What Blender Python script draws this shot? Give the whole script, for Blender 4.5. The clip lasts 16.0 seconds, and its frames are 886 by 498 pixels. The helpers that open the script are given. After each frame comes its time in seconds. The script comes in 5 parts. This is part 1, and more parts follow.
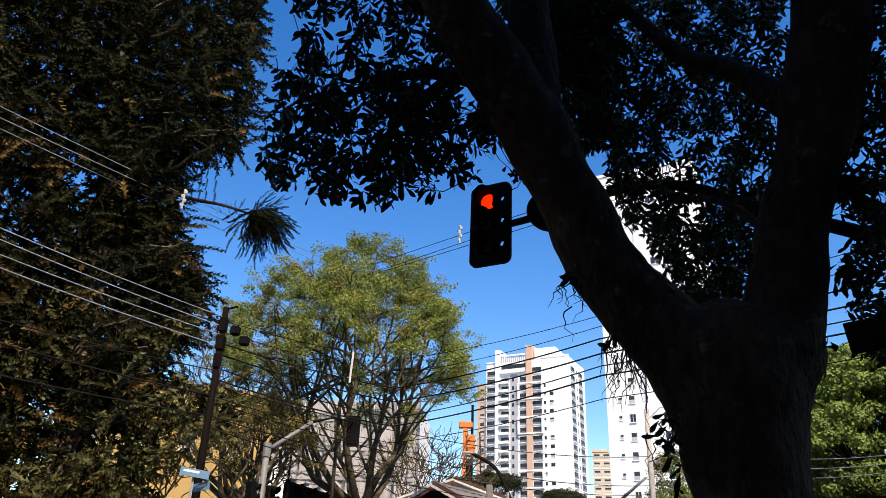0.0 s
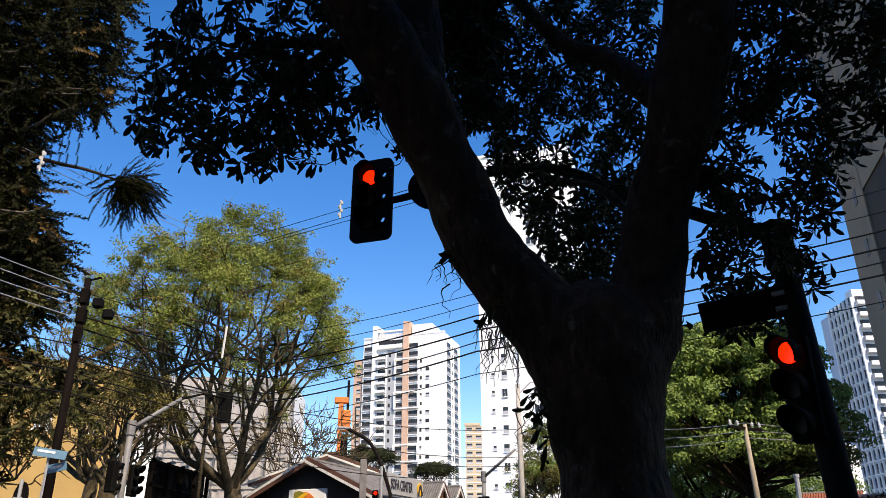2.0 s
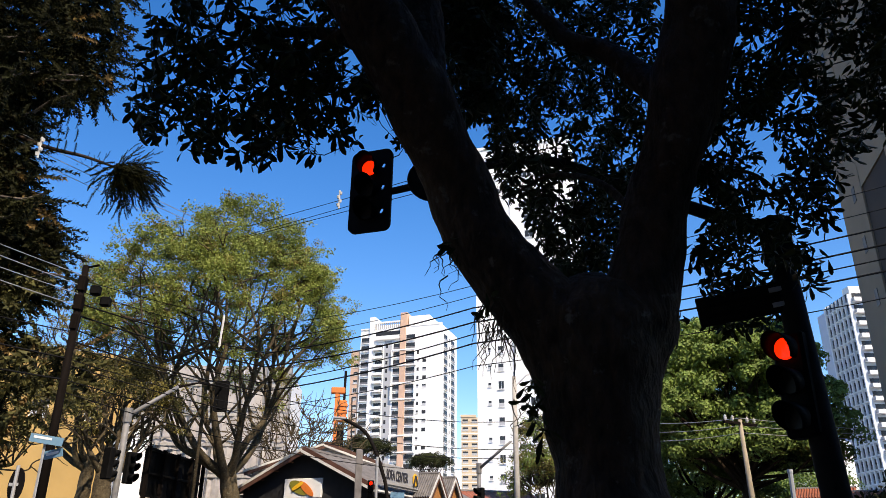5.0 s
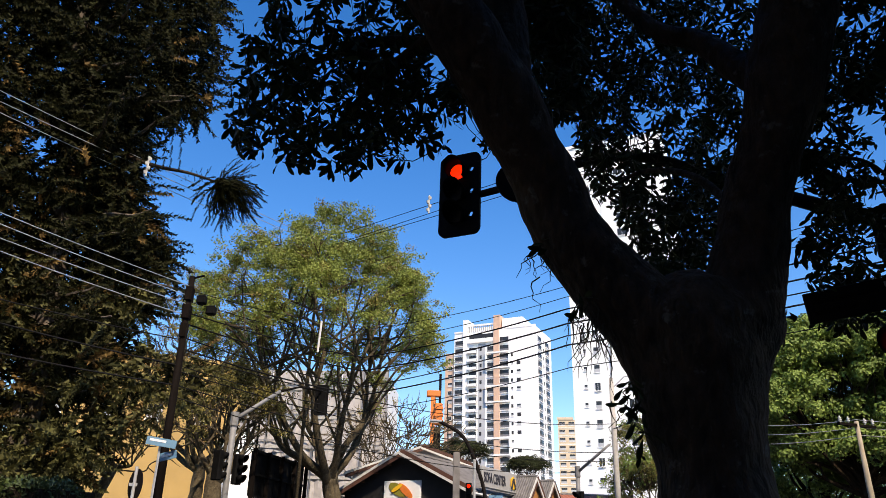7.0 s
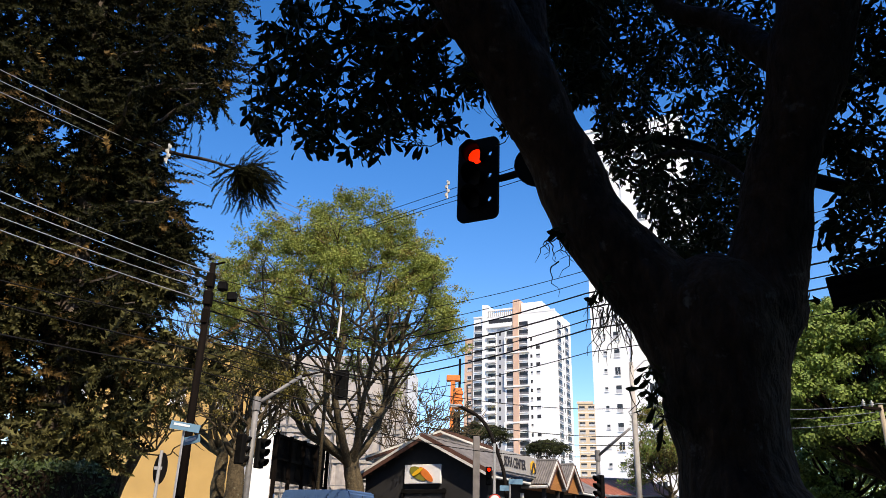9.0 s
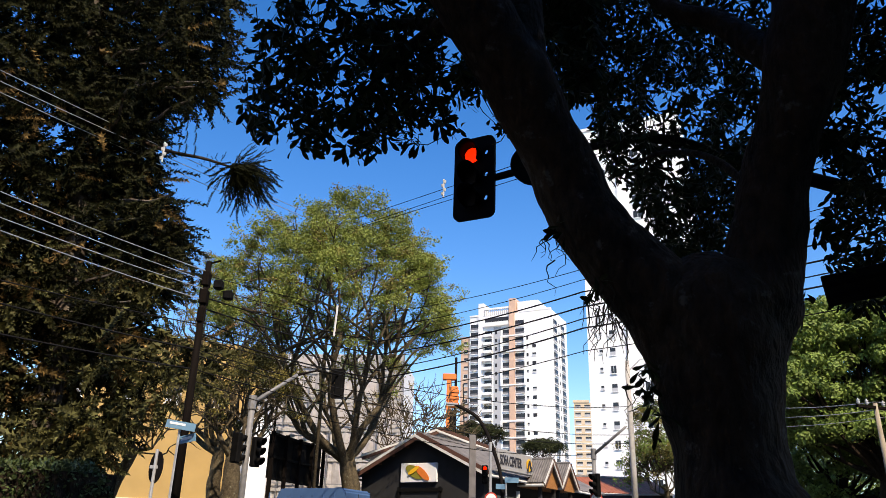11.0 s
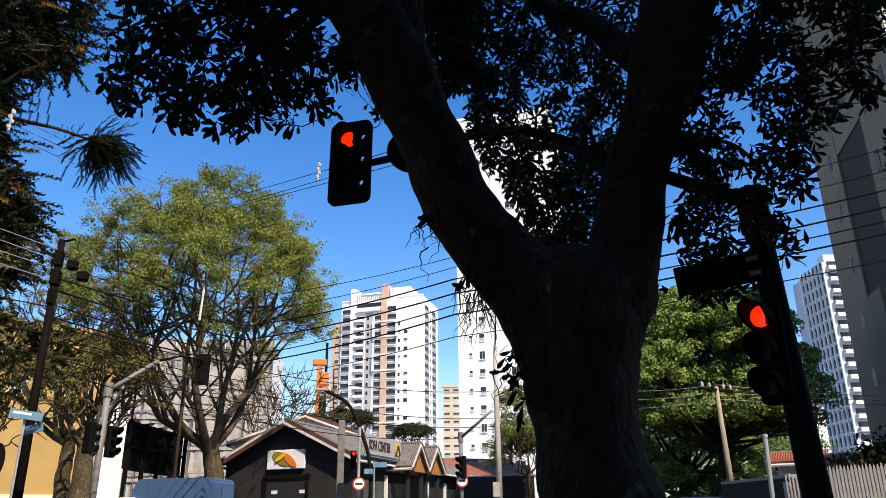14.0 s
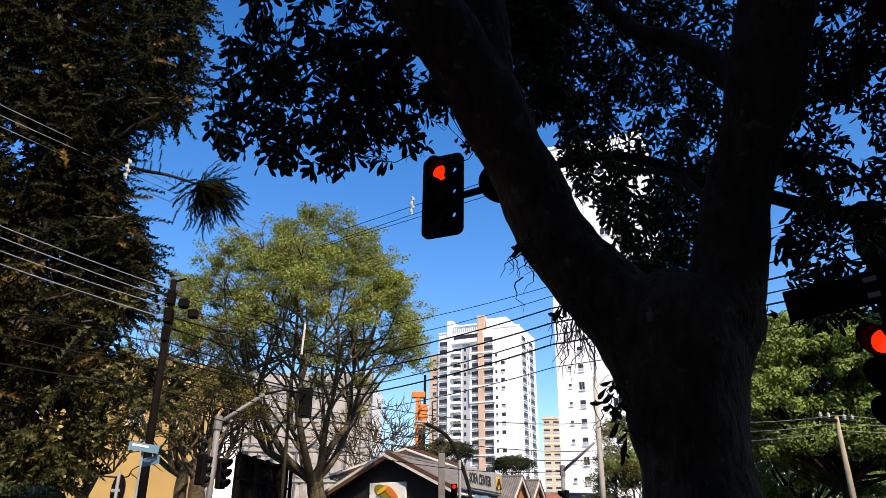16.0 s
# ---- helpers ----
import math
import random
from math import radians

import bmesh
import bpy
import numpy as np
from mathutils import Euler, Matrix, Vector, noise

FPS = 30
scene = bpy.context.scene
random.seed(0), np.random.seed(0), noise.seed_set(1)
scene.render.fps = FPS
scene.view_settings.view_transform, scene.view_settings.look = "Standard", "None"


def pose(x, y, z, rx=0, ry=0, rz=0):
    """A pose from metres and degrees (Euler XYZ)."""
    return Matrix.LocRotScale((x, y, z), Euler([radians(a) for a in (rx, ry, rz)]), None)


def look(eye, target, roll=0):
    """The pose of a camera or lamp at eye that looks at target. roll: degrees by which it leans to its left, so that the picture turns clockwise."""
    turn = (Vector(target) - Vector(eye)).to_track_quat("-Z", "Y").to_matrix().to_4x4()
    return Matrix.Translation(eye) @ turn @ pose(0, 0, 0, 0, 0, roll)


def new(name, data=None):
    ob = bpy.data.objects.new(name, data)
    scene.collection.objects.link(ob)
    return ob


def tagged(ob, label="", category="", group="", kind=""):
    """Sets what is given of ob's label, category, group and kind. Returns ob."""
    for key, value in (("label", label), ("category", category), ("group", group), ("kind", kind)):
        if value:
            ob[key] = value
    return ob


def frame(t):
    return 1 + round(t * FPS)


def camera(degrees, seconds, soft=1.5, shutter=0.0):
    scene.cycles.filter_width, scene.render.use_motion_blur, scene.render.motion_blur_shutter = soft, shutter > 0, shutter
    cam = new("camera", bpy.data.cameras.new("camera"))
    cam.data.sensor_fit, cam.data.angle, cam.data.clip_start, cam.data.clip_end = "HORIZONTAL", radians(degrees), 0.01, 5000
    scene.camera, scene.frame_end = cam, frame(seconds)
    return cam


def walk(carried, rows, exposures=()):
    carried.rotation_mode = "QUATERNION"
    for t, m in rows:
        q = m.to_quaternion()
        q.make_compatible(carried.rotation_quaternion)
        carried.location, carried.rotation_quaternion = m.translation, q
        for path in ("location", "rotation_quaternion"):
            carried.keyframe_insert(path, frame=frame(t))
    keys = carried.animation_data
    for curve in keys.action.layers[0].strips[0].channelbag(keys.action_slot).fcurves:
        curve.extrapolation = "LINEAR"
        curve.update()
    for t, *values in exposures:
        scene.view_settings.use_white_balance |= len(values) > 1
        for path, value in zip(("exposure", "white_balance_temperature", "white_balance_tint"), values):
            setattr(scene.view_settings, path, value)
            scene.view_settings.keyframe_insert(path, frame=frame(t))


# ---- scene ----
EYE = 1.6
cam = camera(61.42, 16.0, soft=0.8)
# seconds, then the turn in degrees: the camera is held in one spot and only turns
PATH = [
    (0.0, 114.940, -2.021, 1.751), (0.5, 114.222, -1.780, 2.500), (1.0, 113.195, -0.476, 0.346),
    (1.5, 113.057, -0.091, -4.737), (2.0, 113.254, 0.295, -7.267), (2.5, 113.003, 0.464, -8.662),
    (3.0, 112.869, 0.722, -9.703), (3.2, 112.816, 0.657, -11.065), (5.3, 112.602, -0.559, -6.918),
    (5.5, 112.595, -0.683, -6.448), (6.0, 112.590, -0.849, -5.089), (6.5, 112.647, -1.174, -3.164),
    (7.0, 112.718, -1.389, -0.581), (7.5, 112.252, -1.642, 0.435), (8.0, 112.179, -1.458, 0.480),
    (8.5, 112.152, -1.458, 0.461), (9.0, 111.538, -1.569, 0.897), (11.3, 111.402, -1.450, 0.472),
    (11.5, 111.253, -0.862, -1.944), (12.0, 110.712, 1.024, -8.985), (12.5, 109.993, 1.691, -11.817),
    (13.0, 109.820, 1.606, -12.232), (13.5, 110.258, 1.046, -10.804), (14.0, 110.433, 0.593, -8.916),
    (14.5, 110.456, 0.396, -7.570), (15.0, 110.683, 0.069, -6.224), (15.5, 111.698, -0.220, -4.244),
    (16.0, 112.803, -0.446, -1.564),
]
walk(cam, [(t, pose(0, 0, EYE, rx, ry, rz)) for t, rx, ry, rz in PATH], [(0.0, 0.38, 7950, 15), (16.0, 0.38, 7950, 15)])

# ---- light ----
SUN_ELEVATION, SUN_AZIMUTH = 47.0, 157.0
world = bpy.data.worlds.new("sky")
scene.world = world
world.use_nodes = True
wn = world.node_tree
sky = wn.nodes.new("ShaderNodeTexSky")
sky.sky_type = "NISHITA"
sky.sun_disc = False
sky.sun_elevation, sky.sun_rotation = radians(SUN_ELEVATION), radians(SUN_AZIMUTH)
sky.air_density, sky.dust_density, sky.ozone_density = 1.0, 0.2, 2.0
sat = wn.nodes.new("ShaderNodeHueSaturation")
sat.inputs["Saturation"].default_value = 1.42
sat.inputs["Hue"].default_value = 0.51
wn.links.new(sky.outputs[0], sat.inputs["Color"])
wn.links.new(sat.outputs[0], wn.nodes["Background"].inputs[0])
wn.nodes["Background"].inputs[1].default_value = 0.205
a, e = radians(SUN_AZIMUTH), radians(SUN_ELEVATION)
SUN_WAY = Vector((math.sin(a) * math.cos(e), math.cos(a) * math.cos(e), math.sin(e)))
sun = new("sun", bpy.data.lights.new("sun", "SUN"))
sun.data.energy, sun.data.angle, sun.data.color = 4.9, radians(0.5), (1.0, 0.95, 0.86)
sun.matrix_world = look(SUN_WAY * 200, (0, 0, 0))

# ---- materials ----
def mat(name, color, rough=0.7, metal=0.0, scale=3.0, vary=0.25, bump=0.0, fine=12.0, spec=0.4, thin=0.0, per=0.0, glow=0.0, stretch=(1, 1, 1), lichen=None):
    """A surface with variation at two scales; thin: share of light let through (leaves); per: variation from piece to piece."""
    m = bpy.data.materials.new(name)
    m.use_nodes = True
    n, l = m.node_tree.nodes, m.node_tree.links
    b = n["Principled BSDF"]
    b.inputs["Roughness"].default_value, b.inputs["Metallic"].default_value = rough, metal
    b.inputs["Specular IOR Level"].default_value = spec
    tc = n.new("ShaderNodeTexCoord")
    mp = n.new("ShaderNodeMapping")
    mp.inputs["Scale"].default_value = stretch
    l.new(tc.outputs["Object"], mp.inputs["Vector"])
    big, small = n.new("ShaderNodeTexNoise"), n.new("ShaderNodeTexNoise")
    big.inputs["Scale"].default_value, small.inputs["Scale"].default_value = scale * 0.2, scale * fine / 6
    big.inputs["Detail"].default_value, small.inputs["Detail"].default_value = 4, 5
    l.new(mp.outputs[0], big.inputs["Vector"])
    l.new(mp.outputs[0], small.inputs["Vector"])
    add = n.new("ShaderNodeMath")
    add.operation = "ADD"
    l.new(big.outputs[0], add.inputs[0])
    l.new(small.outputs[0], add.inputs[1])
    rng = n.new("ShaderNodeMapRange")
    rng.inputs["From Min"].default_value, rng.inputs["From Max"].default_value = 0.7, 1.3
    rng.inputs["To Min"].default_value, rng.inputs["To Max"].default_value = 1 - vary, 1 + vary
    l.new(add.outputs[0], rng.inputs["Value"])
    value = rng.outputs[0]
    if per:
        geo, obj = n.new("ShaderNodeNewGeometry"), n.new("ShaderNodeObjectInfo")
        both = n.new("ShaderNodeMath")
        both.operation = "ADD"
        l.new(geo.outputs["Random Per Island"], both.inputs[0])
        l.new(obj.outputs["Random"], both.inputs[1])
        fr = n.new("ShaderNodeMath")
        fr.operation = "FRACT"
        l.new(both.outputs[0], fr.inputs[0])
        pr = n.new("ShaderNodeMapRange")
        pr.inputs["To Min"].default_value, pr.inputs["To Max"].default_value = 1 - per, 1 + per
        l.new(fr.outputs[0], pr.inputs["Value"])
        mul = n.new("ShaderNodeMath")
        mul.operation = "MULTIPLY"
        l.new(value, mul.inputs[0])
        l.new(pr.outputs[0], mul.inputs[1])
        value = mul.outputs[0]
    col = n.new("ShaderNodeVectorMath")
    col.operation = "SCALE"
    col.inputs[0].default_value = color
    l.new(value, col.inputs["Scale"])
    surface = col.outputs[0]
    if lichen:
        spots, ramp, mix = n.new("ShaderNodeTexNoise"), n.new("ShaderNodeMapRange"), n.new("ShaderNodeMix")
        spots.inputs["Scale"].default_value, spots.inputs["Detail"].default_value, spots.inputs["Roughness"].default_value = 6.5, 6, 0.65
        ramp.inputs["From Min"].default_value, ramp.inputs["From Max"].default_value = 0.6, 0.68
        l.new(tc.outputs["Object"], spots.inputs["Vector"])
        l.new(spots.outputs[0], ramp.inputs["Value"])
        mix.data_type = "RGBA"
        l.new(ramp.outputs[0], mix.inputs["Factor"])
        l.new(surface, mix.inputs["A"])
        mix.inputs["B"].default_value = (*lichen, 1)
        surface = mix.outputs["Result"]
    l.new(surface, b.inputs["Base Color"])
    if bump:
        bp = n.new("ShaderNodeBump")
        bp.inputs["Strength"].default_value, bp.inputs["Distance"].default_value = bump, 0.03 + 0.05 * (bump >= 1.0)
        l.new(add.outputs[0], bp.inputs["Height"])
        l.new(bp.outputs[0], b.inputs["Normal"])
    if thin:
        tr, mx = n.new("ShaderNodeBsdfTranslucent"), n.new("ShaderNodeMixShader")
        l.new(surface, tr.inputs["Color"])
        mx.inputs[0].default_value = thin
        l.new(b.outputs[0], mx.inputs[1])
        l.new(tr.outputs[0], mx.inputs[2])
        l.new(mx.outputs[0], n["Material Output"].inputs[0])
    if glow:
        b.inputs["Emission Color"].default_value = (*color, 1)
        b.inputs["Emission Strength"].default_value = glow
    return m

M = dict(
    asphalt=mat("asphalt", (0.05, 0.05, 0.052), 0.85, scale=2, vary=0.3, bump=0.3),
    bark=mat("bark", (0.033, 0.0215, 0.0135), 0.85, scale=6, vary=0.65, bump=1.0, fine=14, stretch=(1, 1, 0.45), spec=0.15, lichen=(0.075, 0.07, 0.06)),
    bark_moss=mat("mossy_bark", (0.085, 0.066, 0.04), 0.9, scale=6, vary=0.5, bump=0.6, spec=0.15, lichen=(0.17, 0.17, 0.12)),
    bark_pine=mat("pine_bark", (0.1, 0.08, 0.062), 0.9, scale=6, vary=0.5, bump=0.8, stretch=(1, 1, 0.4), spec=0.2, lichen=(0.2, 0.18, 0.14)),
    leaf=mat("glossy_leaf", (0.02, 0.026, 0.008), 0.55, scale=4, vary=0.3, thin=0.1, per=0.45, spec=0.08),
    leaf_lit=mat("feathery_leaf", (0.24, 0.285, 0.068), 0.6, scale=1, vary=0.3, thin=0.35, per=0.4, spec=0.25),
    leaf_yellow=mat("yellowing_leaf", (0.24, 0.2, 0.06), 0.65, scale=1, vary=0.3, thin=0.3, per=0.4, spec=0.2),
    leaf_green=mat("broad_green_leaf", (0.15, 0.215, 0.045), 0.6, scale=1, vary=0.3, thin=0.12, per=0.4, spec=0.3),
    # dark needles hold the crown's shade in their colour, olive ones the sunlight
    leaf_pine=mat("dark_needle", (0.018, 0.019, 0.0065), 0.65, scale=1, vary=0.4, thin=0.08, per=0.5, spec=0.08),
    leaf_olive=mat("sun_toned_needle", (0.09, 0.086, 0.03), 0.65, scale=1, vary=0.4, thin=0.1, per=0.5, spec=0.15),
    leaf_dark=mat("dark_pine_leaf", (0.036, 0.042, 0.016), 0.65, scale=1, vary=0.35, thin=0.08, per=0.4, spec=0.1),
    leaf_brown=mat("dry_needle", (0.14, 0.088, 0.03), 0.75, scale=1, vary=0.4, thin=0.15, per=0.5, spec=0.15),
    leaf_hedge=mat("hedge_leaf", (0.06, 0.085, 0.024), 0.5, scale=2, vary=0.4, thin=0.1, per=0.5),
    white=mat("white_render", (0.82, 0.82, 0.81), 0.8, scale=0.3, vary=0.04, bump=0.05),
    grey_paint=mat("grey_render", (0.42, 0.43, 0.45), 0.8, scale=0.3, vary=0.06),
    orange_brick=mat("salmon_cladding", (0.62, 0.41, 0.3), 0.8, scale=0.4, vary=0.1),
    beige=mat("beige_render", (0.6, 0.48, 0.34), 0.85, scale=0.3, vary=0.1),
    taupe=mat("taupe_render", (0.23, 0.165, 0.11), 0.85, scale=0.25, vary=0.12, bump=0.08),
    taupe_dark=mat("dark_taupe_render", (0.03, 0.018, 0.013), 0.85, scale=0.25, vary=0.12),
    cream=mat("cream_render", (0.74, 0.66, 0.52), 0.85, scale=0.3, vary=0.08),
    ochre=mat("ochre_render", (0.42, 0.275, 0.1), 0.85, scale=0.3, vary=0.12, bump=0.05),
    net=mat("scaffold_net", (0.4, 0.37, 0.345), 0.9, scale=1.2, vary=0.18, bump=0.2),
    # white wall with the bluish shade of its street face put into the colour
    pale_blue=mat("blue_shade_render", (0.55, 0.6, 0.68), 0.8, scale=0.3, vary=0.05),
    black_paint=mat("charcoal_render", (0.018, 0.018, 0.019), 0.75, scale=1.5, vary=0.3, bump=0.1),
    black_metal=mat("black_enamel", (0.006, 0.006, 0.006), 0.75, scale=4, vary=0.3, spec=0.05),
    # shade inside openings, put into the colour of flat panels
    dark_void=mat("opening_shade", (0.02, 0.021, 0.024), 0.5, scale=1, vary=0.2),
    glass=mat("window_glass", (0.03, 0.035, 0.04), 0.22, scale=1, vary=0.2, spec=0.35),
    concrete=mat("weathered_concrete", (0.36, 0.34, 0.31), 0.9, scale=3, vary=0.25, bump=0.2),
    steel_grey=mat("weathered_grey_steel", (0.2, 0.2, 0.2), 0.6, 0.1, scale=3, vary=0.25),
    rail_grey=mat("smoked_balcony_rail", (0.16, 0.16, 0.17), 0.5, scale=1, vary=0.2),
    galv=mat("galvanised_steel", (0.42, 0.43, 0.44), 0.5, 0.4, scale=3, vary=0.2),
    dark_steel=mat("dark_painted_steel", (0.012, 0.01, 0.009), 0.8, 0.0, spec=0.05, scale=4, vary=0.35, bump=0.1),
    # wood made near black: shade on the utility pole is put into the colour
    wood_pole=mat("shade_toned_wood", (0.009, 0.007, 0.006), 0.95, spec=0.03, scale=4, vary=0.35, bump=0.3, stretch=(1, 1, 0.2)),
    wood_light=mat("weathered_pole", (0.3, 0.25, 0.18), 0.9, scale=4, vary=0.3, bump=0.3, stretch=(1, 1, 0.2)),
    roof_grey=mat("fibre_cement_roof", (0.16, 0.15, 0.145), 0.85, scale=1.5, vary=0.35, bump=0.2),
    roof_red=mat("clay_roof", (0.28, 0.09, 0.05), 0.85, scale=2, vary=0.3, bump=0.2),
    roof_white=mat("pale_roof_edge", (0.6, 0.6, 0.58), 0.7, scale=2, vary=0.2),
    wood_warm=mat("varnished_gable", (0.38, 0.17, 0.06), 0.6, scale=3, vary=0.3, stretch=(1, 1, 4)),
    rafter=mat("stained_rafter", (0.09, 0.04, 0.028), 0.7, scale=3, vary=0.35, stretch=(4, 1, 1)),
    orange=mat("orange_enamel", (0.75, 0.2, 0.04), 0.5, scale=2, vary=0.15),
    fence=mat("white_fence_paint", (0.5, 0.46, 0.41), 0.8, scale=2, vary=0.2, bump=0.1),
    blue_car=mat("blue_van_paint", (0.05, 0.11, 0.23), 0.4, scale=1, vary=0.08),
    silver_blue=mat("dark_car_paint", (0.03, 0.045, 0.06), 0.3, 0.3, scale=1, vary=0.1),
    rubber=mat("rubber", (0.02, 0.02, 0.02), 0.9),
    sign_grey=mat("sign_board_grey", (0.36, 0.36, 0.36), 0.6, scale=2, vary=0.08),
    sign_blue=mat("street_sign_blue", (0.12, 0.25, 0.36), 0.5, scale=3, vary=0.1),
    sign_white=mat("sign_white", (0.75, 0.76, 0.76), 0.5, scale=3, vary=0.06),
    letter=mat("dark_letter", (0.03, 0.03, 0.04), 0.5),
    yellow=mat("sign_yellow", (0.8, 0.45, 0.03), 0.5, scale=3, vary=0.08),
    red_paint=mat("red_paint", (0.55, 0.05, 0.03), 0.5, scale=3, vary=0.1),
    olive=mat("olive_paint", (0.22, 0.2, 0.03), 0.5, scale=3, vary=0.1),
    wire=mat("aged_cable", (0.012, 0.012, 0.013), 0.85, spec=0.08, scale=3, vary=0.2),
    wire_pale=mat("bare_aluminium_cable", (0.35, 0.35, 0.36), 0.45, 0.5, scale=3, vary=0.15),
    porcelain=mat("insulator_porcelain", (0.6, 0.58, 0.54), 0.3, scale=4, vary=0.15),
    lens_red=mat("lit_red_lens", (1.0, 0.022, 0.006), 0.3, scale=20, vary=0.15, glow=1.3),
    lens_dark=mat("unlit_lens", (0.012, 0.013, 0.013), 0.5, scale=20, vary=0.3, spec=0.2),
    root=mat("dry_root", (0.035, 0.03, 0.02), 0.9, scale=8, vary=0.3),
)

# ---- helpers of this scene ----
def ground_z(d):
    return 0.05 * min(max(d - 8.0, 0.0), 40.0)


def at(az, d, z=None, el=None):
    """A point by compass bearing from the viewer (0 ahead, clockwise), distance along the ground and height (or angle of height)."""
    if z is None:
        z = EYE + d * math.tan(radians(el)) if el is not None else ground_z(d)
    return Vector((d * math.sin(radians(az)), d * math.cos(radians(az)), z))


def mesh_of(bm, name, material, smooth=False):
    me = bpy.data.meshes.new(name)
    bm.to_mesh(me)
    bm.free()
    for m in material if isinstance(material, (list, tuple)) else [material]:
        me.materials.append(m)
    if smooth:
        me.shade_smooth()
    return me


def part(name, bm, material, parent=None, label="", smooth=False):
    me = bm if isinstance(bm, bpy.types.Mesh) else mesh_of(bm, name, material, smooth)
    ob = new(name, me)
    if parent is not None:
        ob.parent = parent
    if label:
        ob["label"] = label
    return ob


def thing(name, m=None, label="", category="", group="", kind=""):
    ob = new(name)
    ob.empty_display_size = 0.2
    if m is not None:
        ob.matrix_world = m
    return tagged(ob, label, category, group, kind)


def box(bm, x0, x1, y0, y1, z0, z1, m=None, bevel=0.0):
    g = bmesh.ops.create_cube(bm, size=1.0)["verts"]
    t = Matrix.Translation(((x0 + x1) / 2, (y0 + y1) / 2, (z0 + z1) / 2)) @ Matrix.Diagonal((abs(x1 - x0), abs(y1 - y0), abs(z1 - z0), 1))
    bmesh.ops.transform(bm, matrix=(m or Matrix()) @ t, verts=g)
    if bevel:
        es = list({e for v in g for e in v.link_edges})
        bmesh.ops.bevel(bm, geom=es, offset=bevel, segments=1, affect="EDGES")
    return bm


def boxed(*args, **kw):
    return box(bmesh.new(), *args, **kw)


def tube(bm, points, radii, sides=8, wob=0.0, cap=True):
    """A round bar along points with a radius at each."""
    pts = [Vector(p) for p in points]
    if not isinstance(radii, (list, tuple)):
        radii = [radii] * len(pts)
    rings = []
    side = None
    for i, p in enumerate(pts):
        d = (pts[min(i + 1, len(pts) - 1)] - pts[max(i - 1, 0)]).normalized()
        if side is None:
            side = d.orthogonal().normalized()
        side = (side - d * side.dot(d)).normalized()
        up = d.cross(side)
        ring = []
        for k in range(sides):
            a = 2 * math.pi * k / sides
            r = radii[i]
            if wob:
                q = p + (side * math.cos(a) + up * math.sin(a)) * r
                r *= 1 + wob * noise.noise(q * 2.2) + 0.5 * wob * noise.noise(q * 6.1)
            ring.append(bm.verts.new(p + (side * math.cos(a) + up * math.sin(a)) * r))
        rings.append(ring)
    for r0, r1 in zip(rings, rings[1:]):
        for k in range(sides):
            bm.faces.new((r0[k], r0[(k + 1) % sides], r1[(k + 1) % sides], r1[k]))
    if cap:
        bm.faces.new(rings[0][::-1])
        bm.faces.new(rings[-1])
    return bm


def tubed(*args, **kw):
    return tube(bmesh.new(), *args, **kw)


def smooth_line(pts, n=6):
    """A curve through the points (Catmull-Rom); points may carry a radius as fourth number."""
    p = [np.array(q, float) for q in pts]
    p = [2 * p[0] - p[1]] + p + [2 * p[-1] - p[-2]]
    out = []
    for i in range(1, len(p) - 2):
        for k in range(n):
            t = k / n
            out.append(0.5 * (2 * p[i] + (p[i + 1] - p[i - 1]) * t + (2 * p[i - 1] - 5 * p[i] + 4 * p[i + 1] - p[i + 2]) * t * t + (3 * p[i] - p[i - 1] - 3 * p[i + 1] + p[i + 2]) * t ** 3))
    out.append(p[-2])
    return out


def disc(bm, m, r, depth, sides=20):
    """A round plate whose axis is y."""
    g = bmesh.ops.create_cone(bm, cap_ends=True, segments=sides, radius1=r, radius2=r, depth=depth)["verts"]
    bmesh.ops.transform(bm, matrix=m @ Matrix.Rotation(radians(90), 4, "X"), verts=g)
    return bm


def stamp(name, shape, mats, material):
    """One mesh of many copies of a small shape (verts, faces), each by its 4x4."""
    v, f = np.array(shape[0], float), shape[1]
    n = len(v)
    ms = np.array([np.array(m) for m in mats])
    vs = np.einsum("kij,nj->kni", ms[:, :3, :3], v) + ms[:, None, :3, 3]
    me = bpy.data.meshes.new(name)
    fs = [tuple(i + k * n for i in q) for k in range(len(ms)) for q in f]
    me.from_pydata(vs.reshape(-1, 3).tolist(), [], fs)
    me.materials.append(material)
    return me


def facing(p, way, roll=0.0, size=1.0):
    """A pose at p whose x axis runs along way."""
    q = Vector(way).to_track_quat("X", "Z").to_matrix().to_4x4()
    return Matrix.Translation(p) @ q @ Matrix.Rotation(roll, 4, "X") @ Matrix.Diagonal((size, size, size, 1))


def rand_way(r, up=0.0):
    v = Vector((r.gauss(0, 1), r.gauss(0, 1), r.gauss(0, 1) + up))
    return v.normalized()


def leaf_shape(length, width, droop=0.15):
    """One pointed oval blade, folded a little along its middle."""
    xs = ((0.0, 0.06), (0.25, 0.42), (0.62, 1.0), (0.86, 0.85), (1.0, 0.2))
    v, f = [], []
    for t, w in xs:
        z = -droop * length * t * t
        v += [(t * length, -w * width / 2, z + 0.1 * w * width), (t * length, 0, z), (t * length, w * width / 2, z + 0.1 * w * width)]
    for i in range(4):
        a, b = 3 * i, 3 * i + 3
        f += [(a, b, b + 1, a + 1), (a + 1, b + 1, b + 2, a + 2)]
    return v, f


